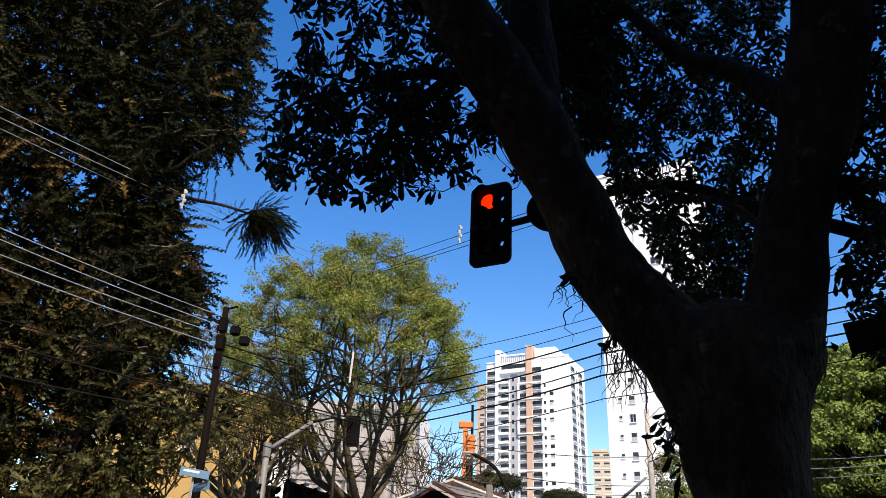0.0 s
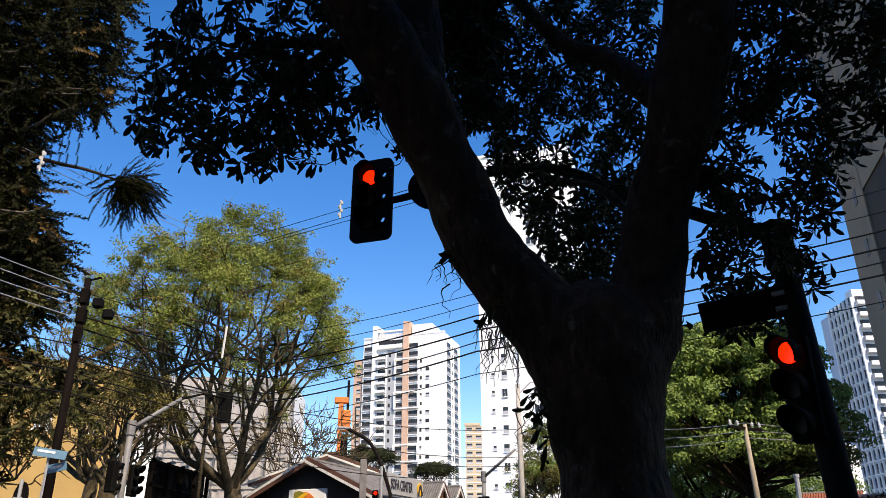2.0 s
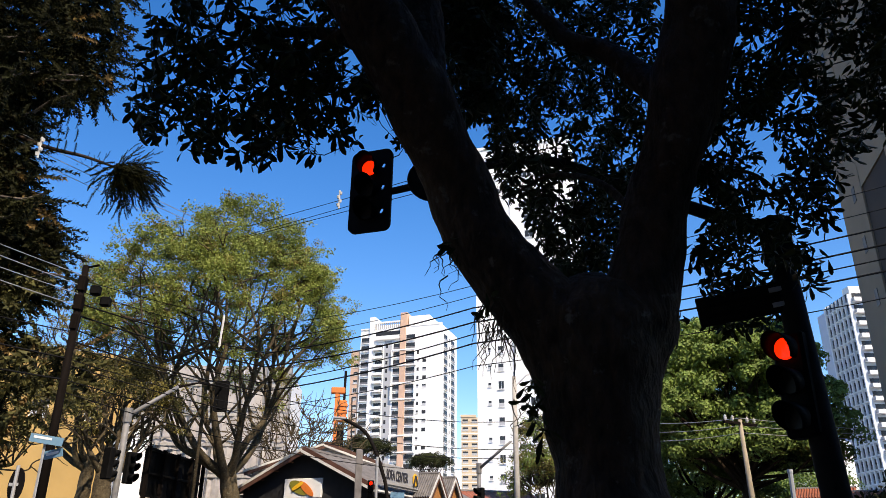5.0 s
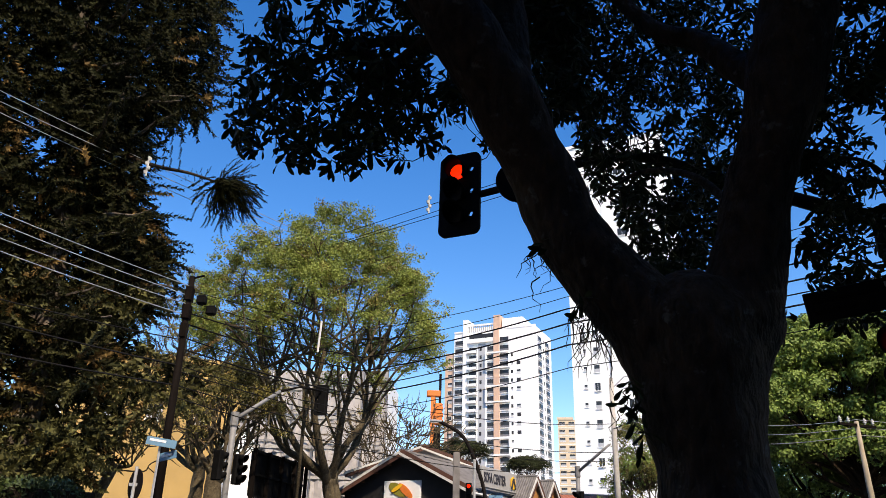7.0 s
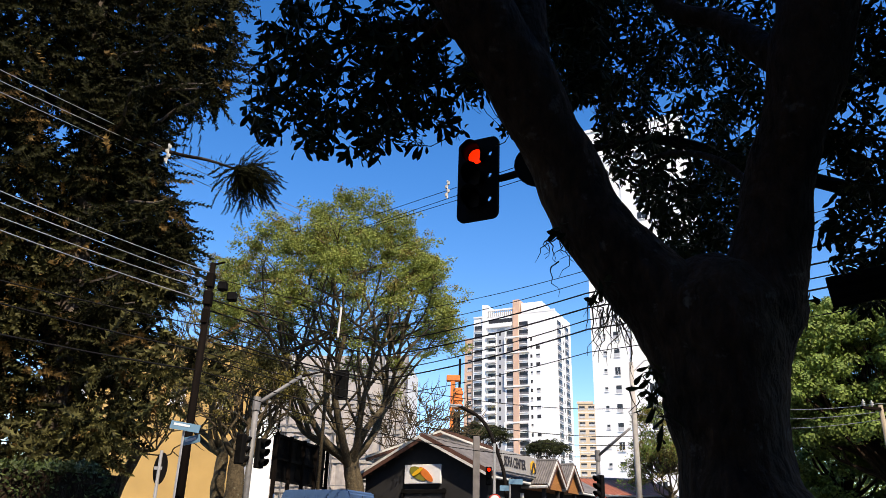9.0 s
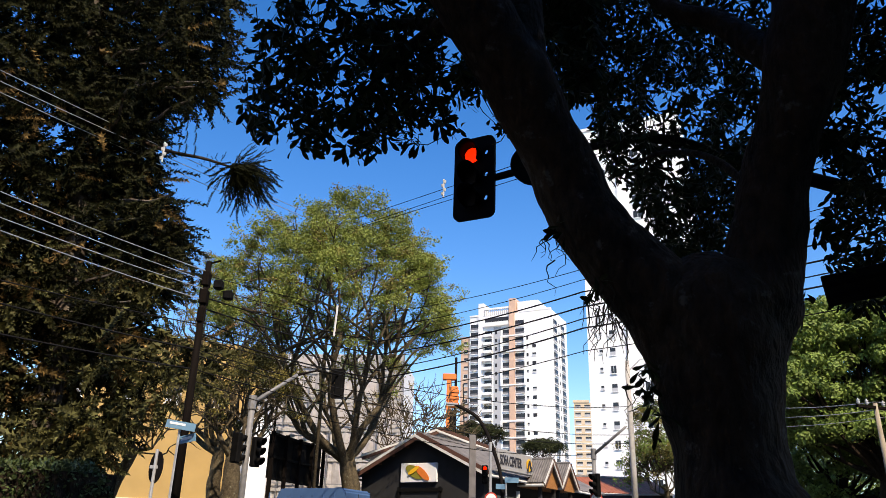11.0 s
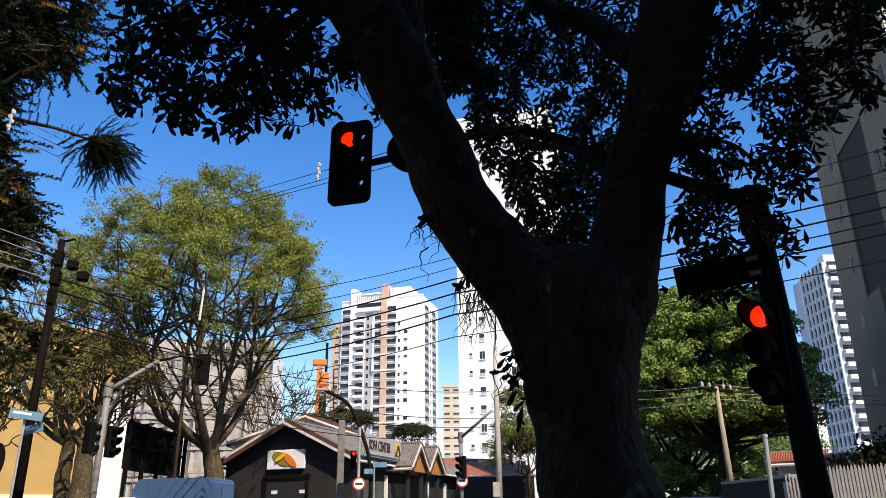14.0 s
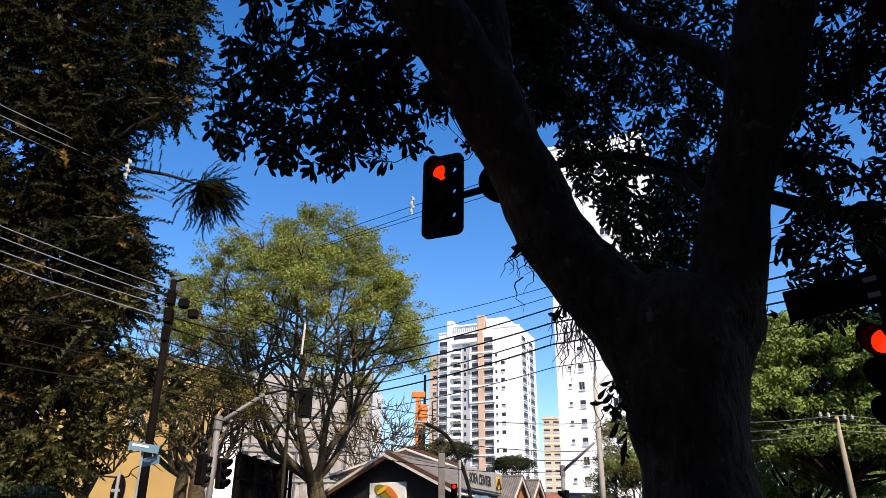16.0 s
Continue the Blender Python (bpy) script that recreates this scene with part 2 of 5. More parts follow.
def gather(shape, mats):
    """Joins copies of a shape into one shape."""
    v, f = [], []
    for m in mats:
        n = len(v)
        v += [tuple(m @ Vector(p)) for p in shape[0]]
        f += [tuple(i + n for i in q) for q in shape[1]]
    return v, f

# ---- ground ----
bm = bmesh.new()
rings = []
for d in (0.0, 4, 8, 12, 20, 30, 40, 48, 80, 160, 400, 1200, 4000):
    rings.append([bm.verts.new((d * math.cos(2 * math.pi * k / 48), d * math.sin(2 * math.pi * k / 48), ground_z(d))) for k in range(48)] if d else [bm.verts.new((0, 0, 0))])
for k in range(48):
    bm.faces.new((rings[0][0], rings[1][k], rings[1][(k + 1) % 48]))
for r0, r1 in zip(rings[1:], rings[2:]):
    for k in range(48):
        bm.faces.new((r0[k], r1[k], r1[(k + 1) % 48], r0[(k + 1) % 48]))
tagged(part("ground", bm, M["asphalt"]), "worn grey asphalt street ground", "ground", kind="structure")


# ---- buildings ----
MAKES = {}


class Block:
    """A house in its own axes: x along the front from its first corner, y into it, z up."""

    def __init__(self, name, corner, way, label, category="building"):
        a = math.atan2(way[1], way[0])
        self.ob = thing(name, Matrix.Translation((corner[0], corner[1], 0)) @ Matrix.Rotation(a, 4, "Z"), label, category)
        self.meshes = {}

    def solid(self, name, material, x0, x1, y0, y1, z0, z1, label="", bevel=0.0):
        return part(name, boxed(x0, x1, y0, y1, z0, z1, bevel=bevel), material, self.ob, label)

    def window(self, x, z, w, h, face="front", x_side=0.0, kind="window", y=0.0):
        """A window (frame > pane, sill) or a balcony (opening > slab, rail, cheeks, pane). One set of meshes for each size."""
        key = (round(w, 2), round(h, 2), kind)
        if key not in MAKES:
            made = []
            def piece(name, material, *a):
                made.append((name, mesh_of(boxed(*a), name, M[material])))
            if kind == "window":
                bm = bmesh.new()
                o, f = 0.07, 0.0
                outer = [(-w / 2 - o, -o), (w / 2 + o, -o), (w / 2 + o, h + o), (-w / 2 - o, h + o)]
                inner = [(-w / 2, 0), (w / 2, 0), (w / 2, h), (-w / 2, h)]
                vs = [[bm.verts.new((px, py, pz)) for px, pz in ring] for py in (-0.08, 0.04) for ring in (outer, inner)]
                for i in range(4):
                    n = (i + 1) % 4
                    bm.faces.new((vs[0][i], vs[0][n], vs[1][n], vs[1][i]))
                    bm.faces.new((vs[2][n], vs[2][i], vs[3][i], vs[3][n]))
                    bm.faces.new((vs[0][n], vs[0][i], vs[2][i], vs[2][n]))
                    bm.faces.new((vs[1][i], vs[1][n], vs[3][n], vs[3][i]))
                made.append(("window", mesh_of(bm, "window_frame", M["white"])))
                piece("pane", "glass", -w / 2, -0.03, -0.02, 0.03, 0, h)
                piece("pane", "glass", 0.03, w / 2, -0.02, 0.03, 0, h)
                piece("sill", "white", -w / 2 - 0.12, w / 2 + 0.12, -0.2, 0.04, -0.16, -0.072)
            elif kind == "shutter":
                piece("window", "glass", -w / 2, w / 2, -0.02, 0.05, h * 0.5, h)
                piece("shutter", "grey_paint", -w / 2, w / 2, -0.05, 0.05, 0, h * 0.5)
                piece("sill", "white", -w / 2 - 0.1, w / 2 + 0.1, -0.14, 0.05, -0.1, 0)
            elif kind == "slot":
                piece("window", "dark_void", -w / 2, w / 2, -0.03, 0.05, 0, h)
            # no real recess: a dark sheet on the wall gives the balcony's inner shade
            elif kind == "loggia":
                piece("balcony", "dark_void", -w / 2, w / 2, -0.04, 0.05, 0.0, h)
                piece("rail", "rail_grey", -w / 2, w / 2, -0.12, -0.06, 0.0, h * 0.36)
                piece("pane", "glass", -w * 0.1, w * 0.42, -0.08, -0.045, h * 0.34, h * 0.95)
                piece("slab", "white", -w / 2, w / 2, -0.3, 0.05, -0.25, 0)
            else:
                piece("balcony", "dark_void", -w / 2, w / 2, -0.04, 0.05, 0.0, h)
                piece("slab", "white", -w / 2 - 0.2, w / 2 + 0.2, -1.3, 0.05, -0.2, 0.0)
                piece("rail", "white", -w / 2 - 0.2, w / 2 + 0.2, -1.3, -1.15, 0.004, h * 0.36)
                piece("cheek", "grey_paint", -w / 2 - 0.2, -w / 2 - 0.05, -1.146, -0.045, 0.004, h * 0.36)
                piece("cheek", "grey_paint", w / 2 + 0.05, w / 2 + 0.2, -1.146, -0.045, 0.004, h * 0.36)
                piece("pane", "glass", -w * 0.2, w * 0.4, -0.08, -0.045, 0.05, h * 0.92)
            MAKES[key] = made
        turn = {"front": 0, "right": 90, "left": -90}[face]
        first = None
        for name, me in MAKES[key]:
            o = part(name, me, None, first or self.ob)
            if first is None:
                first = o
                o.matrix_basis = pose(x, y, z) if face == "front" else pose(x_side, x, z, 0, 0, turn)
        return first


def xy(az, d):
    p = at(az, d)
    return Vector((p.x, p.y))


# white and salmon apartment tower
c0, c1 = xy(0.35, 252.0), xy(7.5, 240.0)
w = (c1 - c0).length
T = Block("apartment_tower", c0, (c1 - c0), "white and salmon high apartment tower with stacked balconies")
TOP = 74.5
T.solid("wall", M["white"], 0.11 * w, w, 0, 17, 0, TOP)
T.solid("side_wing", M["orange_brick"], 0, 0.11 * w, 0.8, 14, 0, TOP - 6.6, "salmon clad wing")
T.solid("grey_strip", M["grey_paint"], 0.38 * w, 0.46 * w, -0.1, 0, 0, TOP - 4.4, "grey painted strip")
T.solid("salmon_strip", M["orange_brick"], 0.556 * w, 0.612 * w, -0.75, 0, 0, TOP + 0.4, "salmon clad strip")
T.solid("roof_tower", M["orange_brick"], 0.556 * w, 0.626 * w, -0.7, 4, TOP + 0.4, TOP + 5.0, "salmon stair tower")
T.solid("roof_block", M["white"], 0.215 * w, 0.27 * w, -0.6, 5, TOP, TOP + 4.4)
T.solid("pier", M["white"], 0.215 * w, 0.262 * w, -0.6, 0, 0, TOP)
T.solid("roof_block", M["white"], 0.64 * w, 0.86 * w, 0.3, 12, TOP, TOP + 3.8)
T.solid("roof_block", M["white"], 0.27 * w, 0.55 * w, 4, 14, TOP, TOP + 2.6)
T.solid("parapet", M["white"], 0.11 * w, 0.215 * w, -0.25, 0.4, TOP, TOP + 0.5)
T.solid("parapet", M["white"], 0.66 * w, w, -0.1, 0.5, TOP, TOP + 0.6)
T.solid("pergola_beam", M["white"], 0.27 * w, 0.55 * w, -0.3, 0.3, TOP + 1.9, TOP + 2.5)
for i in range(13):
    x = (0.278 + i * 0.0222) * w
    T.solid("pergola_post", M["grey_paint"], x, x + 0.16, -0.25, 0.25, TOP, TOP + 1.9)
# the terrace's shade is a dark sheet on the wall face
T.solid("terrace_opening", M["dark_void"], 0.28 * w, 0.545 * w, -0.06, 0, TOP - 3.0, TOP - 1.0, "flat dark panel for the shaded top terrace")
T.solid("terrace_rail", M["white"], 0.275 * w, 0.55 * w, -0.9, -0.75, TOP - 4.0, TOP - 2.7)
STEP = 2.82
for i in range(25):
    z = TOP - 4.7 - STEP * i
    if z < 4:
        break
    if i > 1:
        T.window(0.058 * w, z + 0.7, 1.5, 1.2, kind="shutter" if (i * 5) % 3 else "window").matrix_basis = pose(0.058 * w, 0.78, z + 0.7)
    T.window(0.166 * w, z, 2.9, 1.95, kind="loggia")
    if i > 0:
        T.window(0.32 * w, z, 2.7, 1.95, kind="balcony")
        T.window(0.408 * w, z + 0.6, 0.75, 1.25, kind="slot").matrix_basis = pose(0.408 * w, -0.1, z + 0.6)
        T.window(0.515 * w, z, 2.3, 1.95, kind="loggia")
    T.window(0.664 * w, z, 3.1, 1.95, kind="loggia")
    if i > 1:
        T.window(0.745 * w, z + 0.6, 0.7, 1.1, kind="slot" if i % 3 else "shutter")
        if i % 5 != 2:
            T.window(0.815 * w, z + 0.6, 1.3, 1.15, kind="slot" if i % 2 else "shutter")
    for y in (4.0, 12.2):
        T.window(y, z, 3.9, 1.95, "right", w, kind="loggia")
    T.window(8.2, z + 0.5, 0.8, 1.2, "right", w, kind="slot")
# white boxed frames round pairs of storeys
for i in (2, 6, 12, 17):
    z0, z1 = TOP - 4.7 - STEP * (i + 1) - 0.35, TOP - 4.7 - STEP * (i - 1) - 0.3
    for x0, x1 in ((0.464, 0.477), (0.714, 0.727)):
        T.solid("frame_side", M["white"], x0 * w, x1 * w, -0.95, 0, z0, z1)
    for z in (z0, z1 - 0.45):
        T.solid("frame_bar", M["white"], 0.478 * w, 0.713 * w, -0.95, -0.76, z, z + 0.45)

# white slab block seen behind the near trunk
c0, c1 = xy(10.25, 127.0), xy(18.5, 124.0)
B = Block("apartment_block", c0, c1 - c0, "plain white tall apartment block with few small windows")
w = (c1 - c0).length
B.solid("wall", M["white"], 0, w, 0, 14, 0, 75.0)
B.solid("parapet", M["white"], -0.2, w, -0.2, 1.0, 75.0, 75.6)
B.solid("pilaster", M["white"], 6.6, 7.0, -0.25, 0, 0, 75.0)
for i in range(23):
    z = 4.0 + 3.05 * i
    B.window(4.2, z, 0.9, 1.3, kind="shutter" if i % 4 else "window")
    B.window(2.2, z + 0.4, 0.5, 0.7, kind="shutter")
    B.window(10.0, z, 1.6, 1.3, kind="window")
    B.window(14.2, z, 1.3, 1.2, kind="window")

# beige block in the gap
c0, c1 = xy(9.0, 300.0), xy(12.0, 300.0)
B = Block("beige_building", c0, c1 - c0, "beige flat-roofed apartment building with rows of shutters")
B.solid("wall", M["beige"], 0, (c1 - c0).length, 0, 12, 0, 54.0)
B.solid("parapet", M["beige"], -0.3, 6, -0.3, 0.5, 54.0, 55.0)
for i in range(16):
    B.solid("slab_edge", M["white"], 0, (c1 - c0).length, -0.12, 0, 4.2 + 3.1 * i, 4.5 + 3.1 * i)
    for x in (1.6, 5.2):
        B.window(x, 5.3 + 3.1 * i, 2.2, 1.4, kind="shutter")

# building wrapped in netting
c0, c1 = xy(-16.0, 80.0), xy(-3.9, 76.0)
B = Block("netted_building", c0, c1 - c0, "grey building under works wrapped in scaffold netting")
w = (c1 - c0).length
B.solid("wall", M["white"], 0.4, w - 0.4, 0.6, 12, 0, 19.6, "unfinished pale wall")
for j in range(7):
    bm = bmesh.new()
    x0, x1 = w * j / 7 + 0.04, w * (j + 1) / 7 - 0.04
    cols = [[bm.verts.new((x0 + (x1 - x0) * u / 6, -0.1 + 0.3 * noise.noise((j * 3 + u * 0.7, v * 0.6, 2.0)), 1.5 + (19.5 - 1.5) * v / 14)) for v in range(15)] for u in range(7)]
    for u in range(6):
        for v in range(14):
            bm.faces.new((cols[u][v], cols[u + 1][v], cols[u + 1][v + 1], cols[u][v + 1]))
    o = part("netting", bm, M["net"], B.ob)
    s = o.modifiers.new("thick", "SOLIDIFY")
    s.thickness = 0.02
for i in range(6):
    B.solid("scaffold_ledger", M["steel_grey"], 0, w, -0.4, -0.32, 3.6 + 2.9 * i, 3.7 + 2.9 * i)
for i in range(6):
    B.solid("floor_edge", M["concrete"], 0.2, w - 0.2, -0.22, 0.02, 2.9 + 2.9 * i, 3.2 + 2.9 * i)
for j in range(8):
    B.solid("scaffold_post", M["steel_grey"], w * j / 7 - 0.03, w * j / 7 + 0.03, -0.42, -0.36, 1.0, 20.4)

# low pale blocks far behind the shop
for az0, az1, d, z in ((-3.6, -1.2, 150.0, 15.5), (-1.3, 0.6, 160.0, 20.5)):
    c0, c1 = xy(az0, d), xy(az1, d)
    B = Block("pale_building", c0, c1 - c0, "low white building far down the street")
    w = (c1 - c0).length
    B.solid("wall", M["white"], 0, w, 0, 8, 0, z)
    B.solid("roof_slab", M["grey_paint"], -0.2, w + 0.2, -0.2, 8, z, z + 0.4)
    B.solid("water_tank", M["white"], w * 0.5, w * 0.5 + 2, 2, 4, z + 0.4, z + 2.0)
    for i in range(3):
        for j in range(3):
            B.window(1.4 + j * 1.9, z - 2.6 - 3 * i, 1.0, 1.2, kind="slot")

# ochre house on the corner
c0, c1 = xy(-29.0, 62.0), xy(-14.7, 62.0)
B = Block("ochre_house", c0, c1 - c0, "ochre yellow rendered two-storey house behind trees")
w = (c1 - c0).length
B.solid("wall", M["ochre"], 0, w, 0, 9, 0, 15.6)
B.solid("cornice", M["ochre"], -0.25, w + 0.25, -0.3, 9, 15.6, 16.0)
B.solid("plinth", M["cream"], 0, w, -0.12, 0, 0, 4.0)
for x in (2.0, 5.5, 9.0, 12.5):
    B.window(x, 11.0, 1.1, 1.7, kind="shutter")
c0 = xy(-15.0, 57.0)
B = Block("party_wall", c0, xy(-13.45, 57.5) - c0, "plain white side wall next to the ochre house", "wall")
B.solid("wall", M["white"], 0, 1.55, 0, 4, 0, 10.2)
B.solid("coping", M["concrete"], -0.05, 1.6, -0.05, 4, 10.2, 10.35)

# white hotel-like slab and taupe block along the cross street
c0, c1 = xy(35.85, 205.0), xy(37.45, 195.0)
H = Block("gridded_building", c0, c1 - c0, "tall white building with gridded facade and balconies, shade tinted blue")
w = (c1 - c0).length
HT = 61.0
H.solid("wall", M["pale_blue"], 0, w, 0, 14, 0, HT)
H.solid("roof_block", M["white"], w - 3, w, 0.3, 4, HT, HT + 2.0)
H.solid("low_wing", M["pale_blue"], -9, 0, 2.2, 10, 0, 61.5)
H.solid("wing_end", M["white"], -0.2, 0.0, 0.02, 2.2, 0, 61.5)
nx = 6
for i in range(20):
    z = 3.0 + 2.95 * i
    H.solid("slab_edge", M["white"], 0, w, -0.5, 0, z - 0.25, z)
    for j in range(nx):
        H.window((j + 0.5) * w / nx, z + 0.1, w / nx - 0.45, 2.2, kind="loggia")
    o = T.window(0, 0, 2.6, 2.1, kind="balcony")
    o.parent = H.ob
    o.matrix_basis = pose(w, 2.0, z + 0.1, 0, 0, 90)
for j in range(nx + 1):
    H.solid("pier", M["white"], j * w / nx - 0.2, j * w / nx + 0.2, -0.5, 0, 0, HT)

c0, c1 = xy(38.2, 46.0), xy(47.5, 30.0)
B = Block("taupe_building", c0, c1 - c0, "tall taupe rendered building with dark recessed strip")
w = (c1 - c0).length
B.solid("wall", M["taupe"], 0, 3.9, 0, 12, 0, 46.0)
B.solid("upper_wall", M["taupe"], 3.9, 8.2, 0.02, 12, 20.3, 46.0)
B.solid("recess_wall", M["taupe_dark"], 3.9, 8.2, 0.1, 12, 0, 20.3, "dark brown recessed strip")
B.solid("stair_shaft", M["taupe"], 3.9, 6.9, -0.35, 0.096, 0, 12.0, "projecting lower stair shaft")
B.solid("wall", M["taupe"], 8.2, 13.2, 0, 12, 0, 46.0)
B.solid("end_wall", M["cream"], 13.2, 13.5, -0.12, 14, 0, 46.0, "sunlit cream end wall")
B.solid("plinth", M["taupe"], 0, 13.2, -0.5, -0.36, 0, 3.6)
for i in range(12):
    z = 5.0 + 3.0 * i
    B.window(2.6, z, 0.5, 0.9, kind="slot")
    B.window(9.2, z, 0.5, 0.9, kind="slot")
    B.window(11.6, z, 0.6, 0.9, kind="slot")
for z in (9.5, 13.5, 17.6, 21.8):
    for y in (1.9, 6.0):
        B.window(y, z, 1.7, 1.5, "right", 13.5, kind="window")

# small white block and red roofs beyond the fence
c0, c1 = xy(30.4, 100.0), xy(33.9, 97.0)
B = Block("small_white_building", c0, c1 - c0, "small white building with horizontal window bands")
w = (c1 - c0).length
B.solid("wall", M["white"], 0, w, 0, 8, 0, 15.0)
B.solid("dark_bay", M["glass"], 1.6, 2.6, -0.1, 0, 0, 14.6, "dark glazed stair bay")
for i in range(4):
    for x in (0.8, 3.6, 6.2):
        B.window(x, 3.6 + 2.6 * i, 1.0 if x < 1 else 1.9, 0.9, kind="slot")

# unseen plain walls added behind and beside the viewer to shade this corner
for name, ex in (("wall_south", (7.6, 16.5, -22, -17, 0, 37.5)), ("wall_south_west", (-22, 7.6, -22, -17, 0, 14)), ("wall_south_east", (30, 60, -20, -15, 0, 53)), ("wall_east", (16.5, 18, -17, -5, 0, 30)), ("wall_west", (-24, -22, -22, 5, 0, 28))):
    tagged(part(name, boxed(*ex), M["taupe"]), "plain unseen taupe wall added to block light", "wall", kind="structure")


def gabled(name, label, corner, way, width, depth, eave, ridge, wall_mat, roof_mat, over=0.5, ribs=0, z0=0.0):
    """A house with its gable at the front: x along the front, y along the ridge."""
    a = math.atan2(way[1], way[0])
    ob = thing(name, Matrix.Translation((corner[0], corner[1], 0)) @ Matrix.Rotation(a, 4, "Z"), label, "house")
    bm = bmesh.new()
    prof = [(0, z0), (width, z0), (width, eave), (width / 2, ridge), (0, eave)]
    f = [bm.verts.new((x, 0, z)) for x, z in prof]
    b = [bm.verts.new((x, depth, z)) for x, z in prof]
    bm.faces.new(f)
    bm.faces.new(b[::-1])
    for i in range(5):
        j = (i + 1) % 5
        bm.faces.new((f[j], f[i], b[i], b[j]))
    part("wall", bm, wall_mat, ob)
    for s in (0, 1):
        x_e = -over if s == 0 else width + over
        slope = (ridge - eave) / (width / 2)
        z_e = eave - slope * over
        bm = bmesh.new()
        n = 44 if ribs else 2
        rows = []
        for i in range(n + 1):
            y = -over + (depth + 2 * over) * i / n
            h = 0.05 * (i % 2) if ribs else 0.0
            rows.append([bm.verts.new((x_e, y, z_e + 0.06 + h)), bm.verts.new((width / 2, y, ridge + 0.06 + h))])
        for r0, r1 in zip(rows, rows[1:]):
            bm.faces.new((r0[0], r1[0], r1[1], r0[1]))
        o = part("roof_slope", bm, roof_mat, ob)
        md = o.modifiers.new("thick", "SOLIDIFY")
        md.thickness, md.offset = 0.06, -1
        run = Vector((width / 2 - x_e, 0, ridge - z_e))
        tilt = Matrix.Translation((x_e, -over - 0.03, z_e)) @ Matrix.Rotation(-math.atan2(run.z, run.x), 4, "Y")
        part("barge_board", boxed(0, run.length, -0.03, 0.02, -0.02, 0.09, m=tilt), M["roof_white"], ob)
        part("fascia", boxed(0, run.length, -0.015, 0.03, -0.2, -0.024, m=tilt), M["rafter"], ob, "dark red-brown timber fascia")
        for k in range(1, 5):
            part("rafter", boxed(run.length * k / 5 - 0.04, run.length * k / 5 + 0.04, 0.034, over, -0.14, -0.03, m=tilt), M["rafter"], ob)
        part("gutter", tubed([(x_e, -over, z_e - 0.02), (x_e, depth + over, z_e - 0.02)], 0.07, sides=6), M["roof_white"], ob)
    part("ridge_cap", tubed([(width / 2, -over, ridge + 0.1), (width / 2, depth + over, ridge + 0.1)], 0.1, sides=6), M["roof_grey"], ob)
    return ob


# the sofa shop
R0 = xy(2.3, 34.0)
FRONT = Vector((0.87, -0.5)).normalized()
SIDE = Vector((0.5, 0.87)).normalized()
WIDTH = 6.6
L0 = R0 - FRONT * WIDTH
shop = gabled("shop_building", "charcoal gabled shop with picture panel and corrugated roof", L0, FRONT, WIDTH, 15.0, 4.55, 6.15, M["black_paint"], M["roof_grey"], 0.45, 1)
part("door_recess", boxed(2.3, 4.4, -0.06, 0.1, 1.2, 3.7), M["dark_void"], shop, "dark glazed doorway")
for x in (2.2, 4.4):
    part("door_post", boxed(x - 0.05, x + 0.05, -0.12, 0.05, 1.2, 3.9), M["black_metal"], shop)
part("door_header", boxed(2.15, 4.5, -0.14, 0.05, 3.7, 3.85), M["black_metal"], shop)
for x in (2.6, 4.05):
    part("notice", boxed(x, x + 0.3, -0.09, -0.065, 3.05, 3.2), M["sign_white"], shop)
pic = part("picture_panel", boxed(2.3, 4.25, -0.14, 0.0, 4.1, 4.95, bevel=0.02), M["sign_white"], shop, "white advertising panel with coloured shape")
bm = bmesh.new()
disc(bm, pose(3.1, -0.16, 4.55, 0, 25, 0) @ Matrix.Diagonal((1.3, 1, 0.6, 1)), 0.42, 0.03)
part("printed_shape", bm, M["olive"], pic)
bm = bmesh.new()
disc(bm, pose(3.5, -0.18, 4.5, 0, 40, 0) @ Matrix.Diagonal((1.2, 1, 0.4, 1)), 0.4, 0.03)
part("printed_shape", bm, M["orange"], pic)
bm = bmesh.new()
disc(bm, pose(3.05, -0.2, 4.62, 0, -30, 0) @ Matrix.Diagonal((1.1, 1, 0.3, 1)), 0.3, 0.03)
part("printed_shape", bm, M["yellow"], pic)
# shop side: shop windows and pillars along the side wall
SIDE_M = lambda y, z: pose(WIDTH + 0.02, y, z, 0, 0, 90)
for y in (2.0, 4.6, 7.2, 9.8, 12.4):
    o = part("shop_window", boxed(-1.0, 1.0, -0.05, 0.02, 1.4, 3.6), M["glass"], shop)
    o.matrix_basis = SIDE_M(y, 0)
    o = part("door_post", boxed(-0.06, 0.06, -0.12, 0.02, 1.2, 3.9), M["sign_white"], shop)
    o.matrix_basis = SIDE_M(y + 1.3, 0)
# fascia board with the shop's words
board = thing("shop_sign", Matrix.Translation((R0.x, R0.y, 0)) @ Matrix.Rotation(math.atan2(SIDE.y, SIDE.x), 4, "Z"), "pale grey sign board with dark lettering", "sign")
part("panel", boxed(0.1, 3.7, -0.65, -0.5, 4.62, 5.5, bevel=0.02), M["sign_grey"], board)
part("frame", boxed(0.05, 3.75, -0.6, -0.45, 4.55, 4.62), M["galv"], board)
for x in (0.6, 2.0, 3.4):
    part("bracket", boxed(x - 0.03, x + 0.03, -0.52, 0.1, 4.5, 4.62), M["galv"], board)
fc = bpy.data.curves.new("words", "FONT")
fc.body, fc.size, fc.extrude, fc.offset = "SOFA CENTER", 0.6, 0.01, 0.008
tmp = bpy.data.objects.new("words", fc)
words = bpy.data.meshes.new_from_object(tmp)
